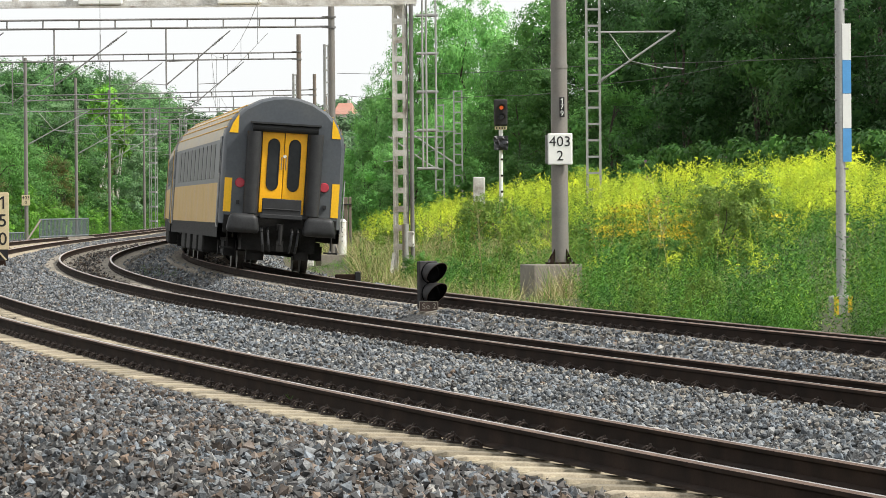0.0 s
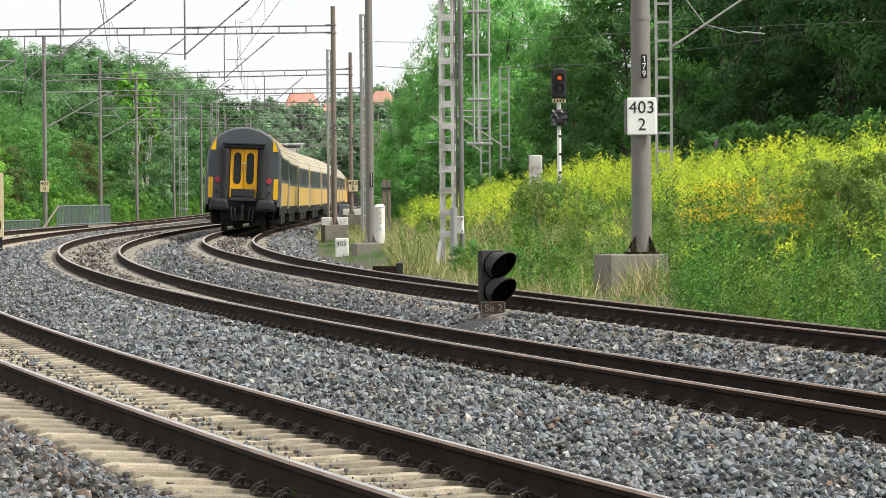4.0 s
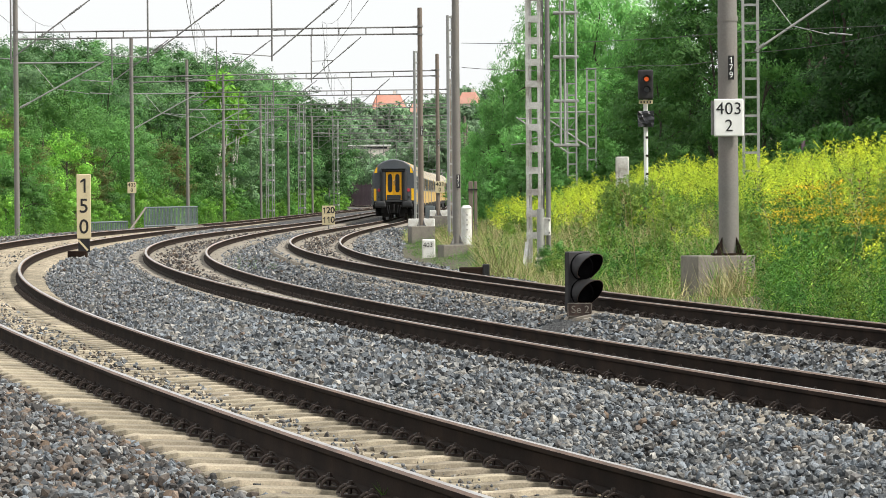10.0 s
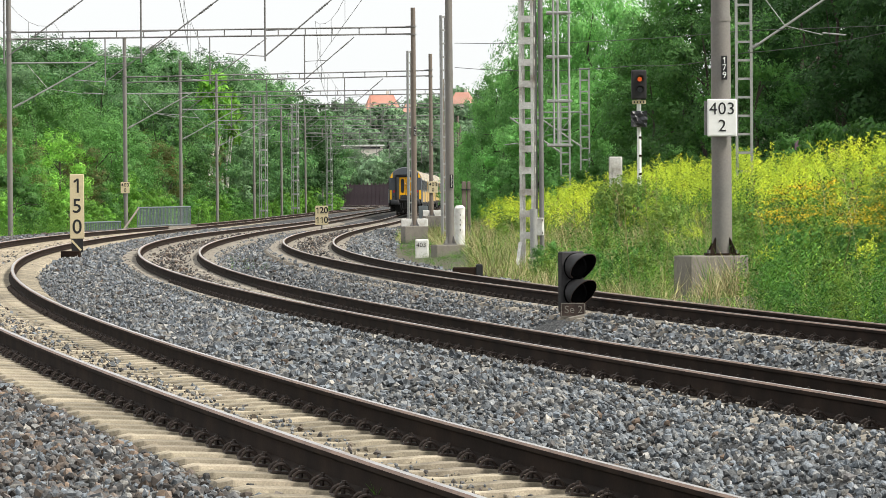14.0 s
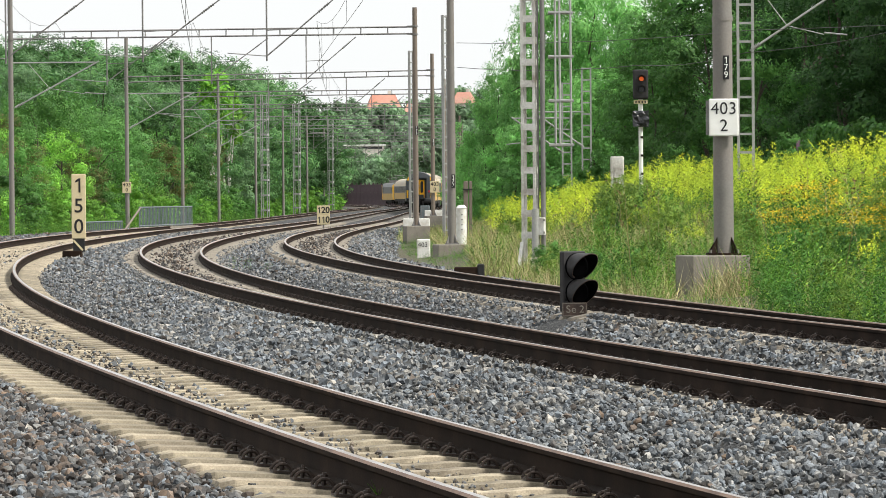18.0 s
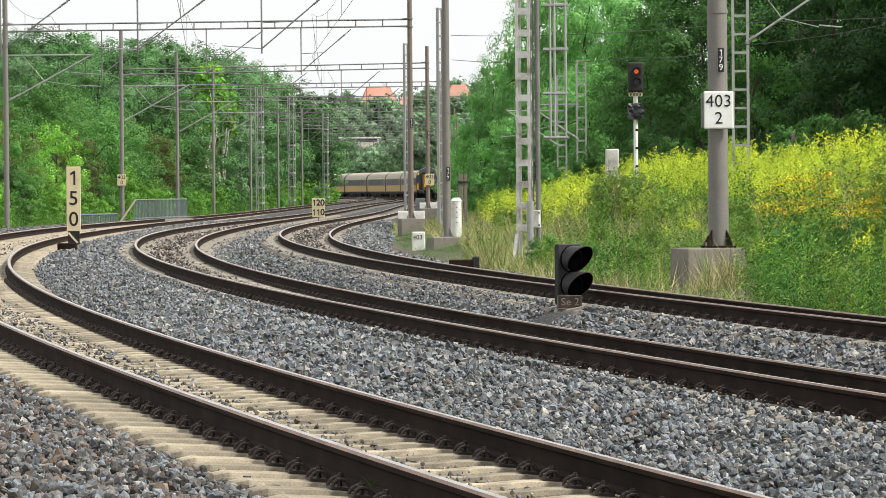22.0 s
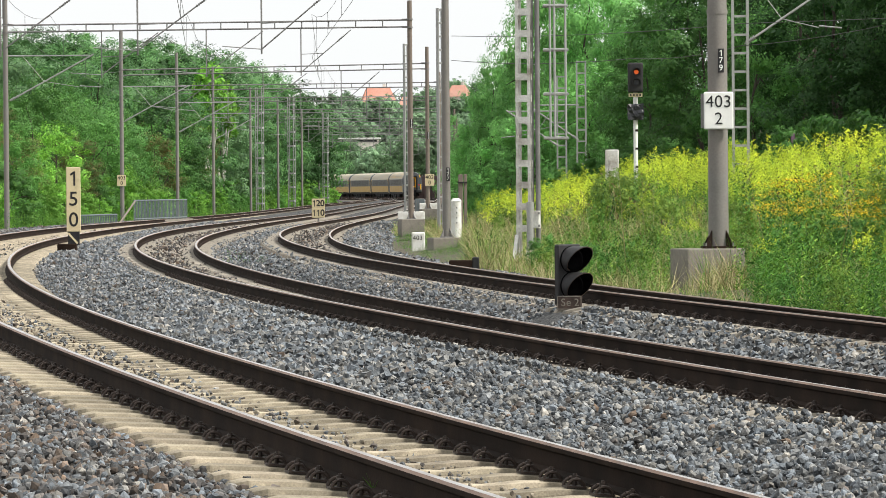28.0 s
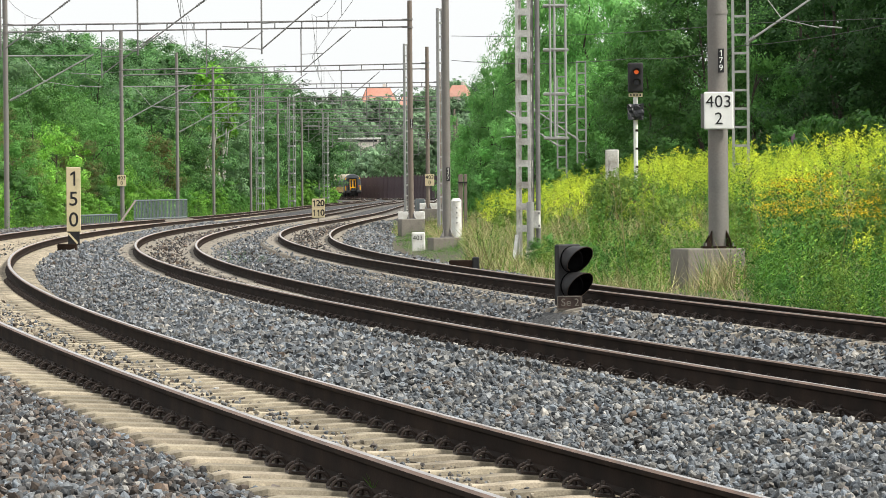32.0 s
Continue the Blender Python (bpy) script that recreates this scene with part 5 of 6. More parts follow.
def locomotive():
    c = thing("locomotive", Matrix(), "yellow and grey electric locomotive with two pantographs", "locomotive")
    h = 8.2
    prof = [(1.45, 0.9), (1.47, 1.9), (1.42, 2.9), (1.25, 3.35), (1.1, 3.5), (0, 3.6)]
    for nm, pts, mat in (("lower_body", prof[:2], M_SIDEY), ("upper_body", prof[1:4], M_COACH), ("roof", prof[3:], M_BEAM)):
        bm = bmesh.new()
        shell(bm, pts, -h, h)
        part(nm, bm, mat, c)
    for s in (-1, 1):
        bm = bmesh.new()
        ring = prof[:4]
        front = [(x * 0.93, s * (h + 0.45 - 0.35 * max(0, z - 1.9)), z) for x, z in ring]
        for sx in (-1, 1):
            a = [bm.verts.new((sx * x, s * h, z)) for x, z in ring]
            b = [bm.verts.new((sx * x, y, z)) for x, y, z in front]
            for i in range(3):
                bm.faces.new((a[i], a[i + 1], b[i + 1], b[i]))
        for i in range(3):
            bm.faces.new([bm.verts.new(p) for p in ((-front[i][0], front[i][1], front[i][2]), (front[i][0], front[i][1], front[i][2]), (front[i + 1][0], front[i + 1][1], front[i + 1][2]), (-front[i + 1][0], front[i + 1][1], front[i + 1][2]))])
        part("cab_front", bm, M_YELLOW, c, "yellow cab front")
        bm = bmesh.new()
        for sx in (-1, 1):
            box(bm, (sx * 0.62, s * (h + 0.3), 2.45), (1.0, 0.25, 0.7))
        part("windscreen", bm, M_WIN, c)
        for sx in (-1, 1):
            bm = bmesh.new()
            box(bm, (sx * 1.455, s * (h - 1.3), 2.4), (0.03, 1.5, 0.75))
            part("cab_window", bm, M_WIN, c)
            bm = bmesh.new()
            box(bm, (sx * 1.47, s * (h - 0.3), 2.1), (0.03, 0.5, 2.2))
            part("cab_band", bm, M_YELLOW, c)
            bm = bmesh.new()
            rod(bm, (sx * 0.875, s * h, 1.06), (sx * 0.875, s * (h + 0.95), 1.06), 0.12, n=12)
            part("buffer", bm, M_UNDER, c)
        bm = bmesh.new()
        for sx in (-0.55, 0.55):
            rod(bm, (sx, s * 4.6, 3.62), (sx, s * 5.9, 4.2), 0.04, n=6)
            rod(bm, (sx, s * 5.9, 4.2), (sx, s * 4.9, 4.6 if s < 0 else 4.3), 0.035, n=6)
        rod(bm, (-0.9, s * 4.9, 4.62 if s < 0 else 4.3), (0.9, s * 4.9, 4.62 if s < 0 else 4.3), 0.04, n=6)
        part("pantograph", bm, M_BEAM, c)
    bm = bmesh.new()
    for y in (-3, -1, 1, 3):
        box(bm, (0, y, 3.75), (1.5, 1.2, 0.35))
    part("roof_equipment", bm, M_BEAM, c)
    bm = bmesh.new()
    box(bm, (0, 0, 0.75), (2.4, 6.5, 0.6))
    part("underframe", bm, M_UNDER, c)
    bogie(c, -4.6, 0.6, 1.4)
    bogie(c, 4.6, 0.6, 1.4)
    return c


def riding(s, half):
    """The pose of a vehicle whose middle is at s on the inner track, carried by two bogies."""
    o = TRACKS[EAST][0]
    ax, ay, _ = along(s - half, o)
    bx_, by_, _ = along(s + half, o)
    roll = 0.9 * math.degrees(math.atan(cant(EAST, s) / 1.5))
    return pose((ax + bx_) / 2, (ay + by_) / 2, TRACKS[EAST][1] + float(fall(s)), 0, roll, -math.degrees(math.atan2(bx_ - ax, by_ - ay)))


# seconds and the place of the train's tail along the line
RUN = [(float(t), 77.4 + 21.08 * t) for t in range(33)]
NCOACH = 9


def motions():
    cars = [coach(True)]
    mid = coach(False)
    cars.append(mid)
    for i in range(NCOACH - 2):
        cars.append(copy_thing(mid, Matrix()))
    cars.append(locomotive())
    for i, c in enumerate(cars):
        d, half = (i + 0.5) * LEN - 0.35, 9.5
        if i == NCOACH:
            d, half = NCOACH * LEN + 8.6, 4.6
        walk(c, [(t, riding(s + d, half)) for t, s in RUN])

# ---- woods and weeds ----


def leaf_cloud(centres, size, n, rng, aspect=0.62):
    """n pointed leaves round each centre of a clump; the arrays of a mesh of quads."""
    m = len(centres)
    c = np.repeat(centres[:, :3], n, 0)
    rad = np.repeat(centres[:, 3], n)
    d = rng.normal(size=(m * n, 3))
    d /= np.linalg.norm(d, axis=1)[:, None]
    p = c + d * (rad * rng.uniform(0.3, 1.0, m * n) ** 0.7)[:, None] * np.array([1, 1, 0.7])
    # leaves face outwards from their lobe, loosely
    o = p - np.repeat(centres[:, 4:7], n, 0) if centres.shape[1] > 4 else d.copy()
    o /= np.linalg.norm(o, axis=1)[:, None] + 1e-9
    soft = o + d * 0.3 + rng.normal(size=(m * n, 3)) * 0.16
    soft /= np.linalg.norm(soft, axis=1)[:, None]
    o = o * 1.1 + d * 0.35 + rng.normal(size=(m * n, 3)) * 0.38 + np.array([0, 0, 0.25])
    o /= np.linalg.norm(o, axis=1)[:, None]
    a = np.cross(o, rng.normal(size=(m * n, 3)))
    a /= np.linalg.norm(a, axis=1)[:, None] + 1e-9
    b = np.cross(o, a)
    s = size * rng.uniform(0.55, 1.35, m * n)[:, None]
    v = np.stack([p - b * s * aspect * 0.5, p + a * s, p + b * s * aspect * 0.5], 1)
    return v.reshape(-1, 3), np.arange(m * n * 3).reshape(-1, 3), np.repeat(soft, 3, 0)


def crown_centres(rng, h, w, low, n):
    """Clump centres of an uneven crown, h high and w half wide, whose lowest leaves hang at low."""
    lobes = int(rng.integers(11, 15))
    lobe = []
    for i in range(lobes):
        t = (i + 0.5) / lobes
        a = i * 2.4 + rng.uniform(-0.4, 0.4)
        env = w * (math.sin(math.pi * min(1, 0.15 + 0.8 * t)) ** 0.7)
        lobe.append((math.cos(a) * env * 0.66, math.sin(a) * env * 0.66, low + (h - low) * (0.08 + 0.84 * t), w * rng.uniform(0.3, 0.5)))
    out = []
    for i in range(n):
        k = lobe[i % lobes]
        d = rng.normal(size=3)
        d /= np.linalg.norm(d)
        r = k[3] * rng.uniform(0.78, 1.05)
        out.append((k[0] + d[0] * r, k[1] + d[1] * r, max(low * 0.6, k[2] + d[2] * r * 0.85), w * rng.uniform(0.1, 0.17), k[0], k[1], k[2] - 0.3 * k[3]))
    return np.array(out)


def tree_kind(name, h, w, low, clumps, per, leaf, mat, bark, seed, label, cat="tree", group="trees of the wood"):
    rng = np.random.default_rng(seed)
    t = thing(name, Matrix(), label, cat, group)
    cc = crown_centres(rng, h, w, low, clumps)
    bm = bmesh.new()
    p = Vector((0, 0, -0.5))
    r = h * 0.013 + 0.03
    top = h * 0.8
    for i in range(5):
        q = Vector((rng.normal() * 0.02 * h, rng.normal() * 0.02 * h, top * (i + 1) / 5))
        rod(bm, p, q, r, r * 0.76, n=7)
        p, r = q, r * 0.76
    part("trunk", bm, bark, t, smooth=True)
    for i in range(1 if name == "distant_tree" else 3):
        bm = bmesh.new()
        z = h * rng.uniform(0.15, 0.6)
        e = cc[rng.integers(0, len(cc))]
        a, b = Vector((0, 0, z)), Vector((e[0] * 0.9, e[1] * 0.9, max(z + 0.3, e[2])))
        mid = a.lerp(b, 0.5) + Vector((0, 0, 0.05 * h))
        rod(bm, a, mid, h * 0.005 + 0.015, h * 0.0035 + 0.01, n=5)
        rod(bm, mid, b, h * 0.0035 + 0.01, 0.012, n=5)
        part("limb", bm, bark, t)
    v, f, soft = leaf_cloud(cc, leaf, per, rng)
    # coarse inner foliage that keeps the heart of the crown dark
    hearts = np.unique(np.round(cc[:, 4:7], 4), axis=0)
    core = np.concatenate([hearts, np.full((len(hearts), 1), w * 0.25), hearts], 1)
    v2, f2, soft2 = leaf_cloud(core, leaf * (1.0 if name == "wild_shrub" else 1.6), 150, rng, 0.9)
    v, f, soft = np.concatenate([v, v2]), np.concatenate([f, f2 + len(v)]), np.concatenate([soft, soft2])
    ob = new("crown", from_arrays("crown", v, f, [mat], normals=soft))
    ob.parent = t
    return t


WOOD_RNG = random.Random(11)
PLANTED = set()


def plant(pool, x, y, sc, dz=0.0, tall=1.0):
    k = WOOD_RNG.choice(pool)
    m = pose(x, y, ground_at(x, y) - 0.1 + dz, 0, 0, WOOD_RNG.uniform(0, 360)) @ Matrix.Diagonal((sc, sc, sc * tall, 1))
    if k.name not in PLANTED:
        PLANTED.add(k.name)
        k.matrix_world = m
    else:
        copy_thing(k, m @ Matrix.Diagonal((1 / k.scale[0], 1 / k.scale[1], 1 / k.scale[2], 1)))


def woods():
    R = WOOD_RNG
    # the M_LEAF_D trees put the wood's shaded hollows into leaf colour
    hill = [tree_kind("broadleaf_tree", 13, 5.0, 1.0, 190, 56, 0.21, m, M_BARK, 10 + i, "tall broadleaved tree with dense green summer foliage") for i, m in enumerate((M_LEAF_H, M_LEAF_H, M_LEAF_H2, M_LEAF_D))]
    hill_mix = [hill[0], hill[0], hill[1], hill[1], hill[2], hill[3], hill[3]]
    edge_tree = [tree_kind("woodside_tree", 9, 3.5, 0.4, 230, 56, 0.125, m, M_BARK, 20 + i, "young broadleaved tree in full leaf at the edge of the wood", group="trees at the edge of the wood") for i, m in enumerate((M_LEAF_R, M_LEAF_M, M_LEAF_L, M_LEAF_B))]
    edge_mix = [edge_tree[0], edge_tree[0], edge_tree[1], edge_tree[1], edge_tree[2], edge_tree[3]]
    bush = [tree_kind("shrub", 5, 2.6, 0.1, 110, 44, 0.14, m, M_BARK, 50 + i, "rounded light green shrub at the edge of the wood", "shrub", "shrubs along the line") for i, m in enumerate((M_LEAF_L, M_LEAF_R, M_LEAF_L))]
    # one species in three leaf colours: painted shade, painted sunlight, middling
    near = [tree_kind("locust_tree", 12, 4.0, 0.6, 280, 60, 0.16, m, M_BARK, 30 + i, "locust tree with feathery green foliage, toned lit or shaded", group="locust trees") for i, m in enumerate((M_LEAF_D, M_LEAF_G, M_LEAF_M))]
    # distant trees take the leaf colour paled for haze
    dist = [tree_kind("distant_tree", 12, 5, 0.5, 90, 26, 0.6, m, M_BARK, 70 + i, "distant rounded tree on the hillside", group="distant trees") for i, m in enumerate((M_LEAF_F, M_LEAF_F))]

    def edge_at(y):
        return float(np.interp(y, LINE_Y, LINE_X)) - 4.2 - float(np.interp(y, [190, 260, 350, 480, 600], [9.5, 8.8, 8.2, 6.5, 4.6]))

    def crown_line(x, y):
        """Height of the hill wood's crown line, set by bearing to give the skyline wanted from the eye."""
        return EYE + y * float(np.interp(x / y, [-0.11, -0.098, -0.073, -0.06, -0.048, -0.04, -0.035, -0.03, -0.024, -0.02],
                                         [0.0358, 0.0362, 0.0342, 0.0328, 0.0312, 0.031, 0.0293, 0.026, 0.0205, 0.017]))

    # wood on the outer side of the curve: shrubs in front, young trees, then the wooded hill
    for y in range(190, 640, 12):
        plant(bush, edge_at(y) - R.uniform(0, 1.4), y + R.uniform(-3, 3), R.uniform(0.3, 0.55))
        plant(bush, edge_at(y) - R.uniform(1.6, 3.6), y + R.uniform(-3, 3), R.uniform(0.5, 0.8))
    # tree heights are scaled to that skyline, not to the ground or species
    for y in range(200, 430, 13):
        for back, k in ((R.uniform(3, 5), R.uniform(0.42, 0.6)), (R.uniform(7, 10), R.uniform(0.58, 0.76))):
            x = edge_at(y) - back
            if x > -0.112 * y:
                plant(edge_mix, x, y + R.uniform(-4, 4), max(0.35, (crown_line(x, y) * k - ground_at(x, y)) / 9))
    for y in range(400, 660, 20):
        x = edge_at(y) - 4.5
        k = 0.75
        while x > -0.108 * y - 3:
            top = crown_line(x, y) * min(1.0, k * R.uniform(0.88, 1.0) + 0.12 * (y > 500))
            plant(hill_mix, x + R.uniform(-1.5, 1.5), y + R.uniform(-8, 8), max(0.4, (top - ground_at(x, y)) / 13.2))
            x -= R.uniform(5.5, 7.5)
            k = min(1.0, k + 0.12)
    # wood over the embankment on the inner side
    for x, y, sc in ((10.5, 158, 0.62), (13.4, 152, 0.78), (15.4, 147, 0.8), (17.2, 141, 0.85), (19.2, 132, 0.9), (20.4, 124, 0.9), (21.6, 116, 0.9), (22.4, 108, 0.9), (23.0, 100, 0.85), (18.5, 156, 1.0), (22.5, 142, 1.05),
                     (11.5, 172, 0.85), (14.5, 174, 0.95), (17.5, 170, 1.0), (21.0, 164, 1.1), (9.0, 182, 0.68), (26, 120, 1.1), (25, 132, 1.15), (15.5, 190, 1.1), (20, 186, 1.2), (24, 154, 1.25), (16.3, 152, 0.9), (18.0, 147, 0.95), (19.6, 141, 0.95), (18.3, 136, 0.8), (19.0, 126, 0.75), (20.2, 118, 0.8), (21.8, 128, 1.0), (12.6, 162, 0.8), (9.4, 166, 0.62), (7.6, 172, 0.5), (9.2, 176, 0.85), (11.4, 180, 1.0), (13.5, 168, 1.0)):
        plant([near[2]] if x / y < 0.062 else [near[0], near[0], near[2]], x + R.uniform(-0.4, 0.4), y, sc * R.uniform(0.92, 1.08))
    # tall narrow trees that close the wood beside the inner track
    for x, y, h, w in ((1.9, 222, 7.0, 1.7), (2.6, 219, 8.0, 1.8), (3.4, 224, 9.0, 2.1), (4.5, 216, 11.4, 2.4), (5.8, 221, 12.4, 2.8), (7.1, 214, 12.0, 2.8), (8.0, 220, 12.2, 2.8), (8.9, 212, 9.8, 2.6), (9.9, 216, 10.0, 2.6),
                       (3.2, 213, 5.2, 1.8), (4.3, 209, 6.0, 2.1), (5.6, 208, 6.2, 2.2), (6.7, 206, 7.0, 2.4), (8.0, 204, 7.2, 2.4), (5.4, 255, 10.0, 3.2), (3.8, 266, 7.2, 2.4), (2.4, 300, 6.4, 2.4), (2.4, 240, 4.9, 1.9), (1.8, 275, 4.8, 2.0), (1.6, 340, 5.4, 2.4), (3.0, 390, 7.0, 3.0), (3.6, 460, 7.0, 3.0), (5.0, 530, 7.0, 3.0)):
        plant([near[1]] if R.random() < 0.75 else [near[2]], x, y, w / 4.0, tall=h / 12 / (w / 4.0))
    for x, y, sc in ((6.2, 160, 0.5), (7.2, 150, 0.55), (8.2, 141, 0.5), (9.6, 132, 0.55), (5.2, 176, 0.6), (4.4, 190, 0.55), (3.2, 216, 0.5), (2.6, 245, 0.5), (2.2, 280, 0.5), (1.8, 320, 0.45), (2.0, 360, 0.45)):
        plant(bush[1:2], x + 0.5, y, sc * 0.75)
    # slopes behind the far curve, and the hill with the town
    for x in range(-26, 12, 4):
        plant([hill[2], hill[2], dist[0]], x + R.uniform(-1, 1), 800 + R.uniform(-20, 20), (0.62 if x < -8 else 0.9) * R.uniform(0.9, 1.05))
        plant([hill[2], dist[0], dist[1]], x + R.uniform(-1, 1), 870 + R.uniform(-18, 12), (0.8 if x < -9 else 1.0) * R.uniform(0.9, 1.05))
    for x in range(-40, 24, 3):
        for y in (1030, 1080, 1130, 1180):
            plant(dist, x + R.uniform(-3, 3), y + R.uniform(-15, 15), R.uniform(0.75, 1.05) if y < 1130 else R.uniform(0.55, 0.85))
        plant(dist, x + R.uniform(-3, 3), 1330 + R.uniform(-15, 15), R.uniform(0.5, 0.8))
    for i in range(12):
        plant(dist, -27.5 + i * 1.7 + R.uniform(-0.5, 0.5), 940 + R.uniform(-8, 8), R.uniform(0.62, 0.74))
    birch = tree_kind("birch_tree", 11, 1.6, 5.5, 26, 10, 0.3, M_LEAF_L, M_BIRCH, 91, "slender pale-barked birch with thin foliage", group="birches")
    for x, y, sc in ((-22.5, 438, 1.35), (-21.4, 443, 1.2)):
        plant([birch], x, y, sc)


def scatter_plants(name, templates, place, label, cat):
    """One mesh of many small plants: templates are (vertices n x 4 x 3, material index n); place holds x, y, z, scale, turn, template."""
    rng = np.random.default_rng(len(place))
    V, I, N = [], [], []
    for k, (tv, ti, tn) in enumerate(templates):
        p = place[place[:, 5] == k]
        if not len(p):
            continue
        c, s = np.cos(p[:, 4])[:, None, None], np.sin(p[:, 4])[:, None, None]
        x, y, z = tv[None, :, :, 0], tv[None, :, :, 1], tv[None, :, :, 2]
        lean = rng.normal(0, 0.12, (len(p), 2))
        sc = p[:, 3][:, None, None]
        X = (x * c - y * s + z * lean[:, :1, None]) * sc + p[:, 0][:, None, None]
        Y = (x * s + y * c + z * lean[:, 1:, None]) * sc + p[:, 1][:, None, None]
        Z = z * sc + p[:, 2][:, None, None]
        V.append(np.stack([X, Y, Z], -1).reshape(-1, 3))
        I.append(np.tile(ti, len(p)))
        c, s = c[:, :, 0], s[:, :, 0]
        N.append(np.stack([tn[None, :, 0] * c - tn[None, :, 1] * s, tn[None, :, 0] * s + tn[None, :, 1] * c, np.broadcast_to(tn[None, :, 2], (len(p), len(tn)))], -1).reshape(-1, 3))
    v, i = np.concatenate(V), np.concatenate(I)
    up = np.repeat(np.concatenate(N), 3, 0)
    up /= np.linalg.norm(up, axis=1)[:, None]
    w = v.reshape(-1, 3, 3)
    turned = np.einsum("ij,ij->i", np.cross(w[:, 1] - w[:, 0], w[:, 2] - w[:, 0]), up[::3]) < 0
    w[turned] = w[turned][:, ::-1]
    ob = new(name, from_arrays(name, v, np.arange(len(v)).reshape(-1, 3), [M_WEED, M_GRASS, M_PLUME, M_STRAW, M_TANSY, M_SEED], i, normals=up))
    return tagged(ob, label, cat, kind="stuff")


def quads(base, tip, width, rng):
    """Pointed strips from base to tip."""
    a = tip - base
    b = np.cross(a, rng.normal(size=a.shape))
    b *= (width / (np.linalg.norm(b, axis=1) + 1e-9))[:, None]
    return np.stack([base + b, tip, base - b], 1)


def goldenrod(rng):
    """Leafy stems under arching feathery plumes."""
    parts, idx, nor = [], [], []
    for k in range(5):
        ox, oy = rng.normal(0, 0.17, 2)
        h = rng.uniform(0.8, 1.25)
        n = 16
        t = np.linspace(0.15, 0.85, n)
        base = np.stack([np.full(n, ox), np.full(n, oy), t * h], 1)
        ang = rng.uniform(0, 6.3, n)
        out = np.stack([np.cos(ang), np.sin(ang), rng.uniform(0.2, 0.9, n)], 1)
        parts.append(quads(base, base + out * rng.uniform(0.05, 0.085, n)[:, None], np.full(n, 0.005), rng))
        idx += [int(i) for i in rng.choice((1, 1, 1, 1, 0), n)]
        nor.append(out * 0.6 + np.array([0, 0, 0.5]))
        lean = rng.uniform(0, 6.3)
        for b in range(11):
            f = b / 10
            a = rng.uniform(0, 6.3)
            reach = (0.2 - 0.13 * f) * rng.uniform(0.7, 1.2)
            n = 11
            t = np.linspace(0.05, 1, n)
            px = ox + math.cos(lean) * 0.12 * f + math.cos(a) * reach * t
            py = oy + math.sin(lean) * 0.12 * f + math.sin(a) * reach * t
            pz = h * (0.72 + 0.3 * f) + 0.16 * t - 0.13 * t * t
            base = np.stack([px, py, pz], 1)
            out = np.stack([np.full(n, math.cos(a)), np.full(n, math.sin(a)), 0.9 - 0.9 * t], 1) + rng.normal(0, 0.7, (n, 3))
            parts.append(quads(base, base + out * rng.uniform(0.018, 0.036, n)[:, None], np.full(n, 0.005), rng))
            idx += [2] * n
            nor.append(np.stack([np.full(n, math.cos(a) * 0.5), np.full(n, math.sin(a) * 0.5), np.full(n, 0.7)], 1) + rng.normal(0, 0.15, (n, 3)))
    return np.concatenate(parts), np.array(idx), np.concatenate(nor)


def leafy_stems(rng, mats=(0, 0, 1), h=0.9, stems=9, leaf=0.055):
    """A clump of upright stems set with narrow pointed leaves."""
    parts, idx, nor = [], [], []
    for k in range(stems):
        ox, oy = rng.normal(0, 0.2, 2)
        n = 26
        t = np.linspace(0.08, 1.0, n)
        bend = rng.normal(0, 0.1, 2)
        base = np.stack([ox + bend[0] * t * t, oy + bend[1] * t * t, t * h * rng.uniform(0.7, 1.1)], 1)
        ang = np.arange(n) * 2.4 + rng.uniform(0, 6)
        out = np.stack([np.cos(ang), np.sin(ang), rng.uniform(0.1, 1.1, n)], 1)
        parts.append(quads(base, base + out * (leaf * rng.uniform(0.6, 1.2, n) * (1.1 - 0.6 * t))[:, None], np.full(n, leaf * 0.13), rng))
        idx += [int(i) for i in rng.choice(mats, n)]
        nor.append(out * 0.7 + np.array([0, 0, 0.4]))
    return np.concatenate(parts), np.array(idx), np.concatenate(nor)


def weed(rng, mats=(0, 1), h=0.6, leaf=0.045, n=140, wide=0.34):
    """A mound of small leaves."""
    d = rng.normal(size=(n, 3))
    d[:, 2] = np.abs(d[:, 2])
    d /= np.linalg.norm(d, axis=1)[:, None]
    lump = 1 + 0.25 * np.sin(d[:, 0] * 5 + rng.uniform(0, 6)) * np.sin(d[:, 1] * 6 + rng.uniform(0, 6))
    c = d * (rng.uniform(0.45, 1.0, n) * lump)[:, None] * np.array([wide, wide, h])
    tip = c + (d * 0.5 + rng.normal(size=(n, 3)) * 0.6) * (leaf * rng.uniform(0.7, 1.5, n))[:, None]
    return quads(c, tip, leaf * rng.uniform(0.22, 0.36, n), rng), rng.choice(mats, n), d + rng.normal(size=(n, 3)) * 0.22


def tuft(rng, mats=(3,), h=0.55, n=24):
    base = np.concatenate([rng.normal(0, 0.06, (n, 2)), np.zeros((n, 1))], 1)
    ang = rng.uniform(0, 6.3, n)
    out = rng.uniform(0.08, 0.42, n)
    tip = base + np.stack([np.cos(ang) * out, np.sin(ang) * out, h * rng.uniform(0.3, 0.95, n)], 1)
    return quads(base, tip, rng.uniform(0.004, 0.009, n), rng), rng.choice(mats, n), rng.normal(0, 0.3, (n, 3)) + np.array([0, -0.3, 0.7])


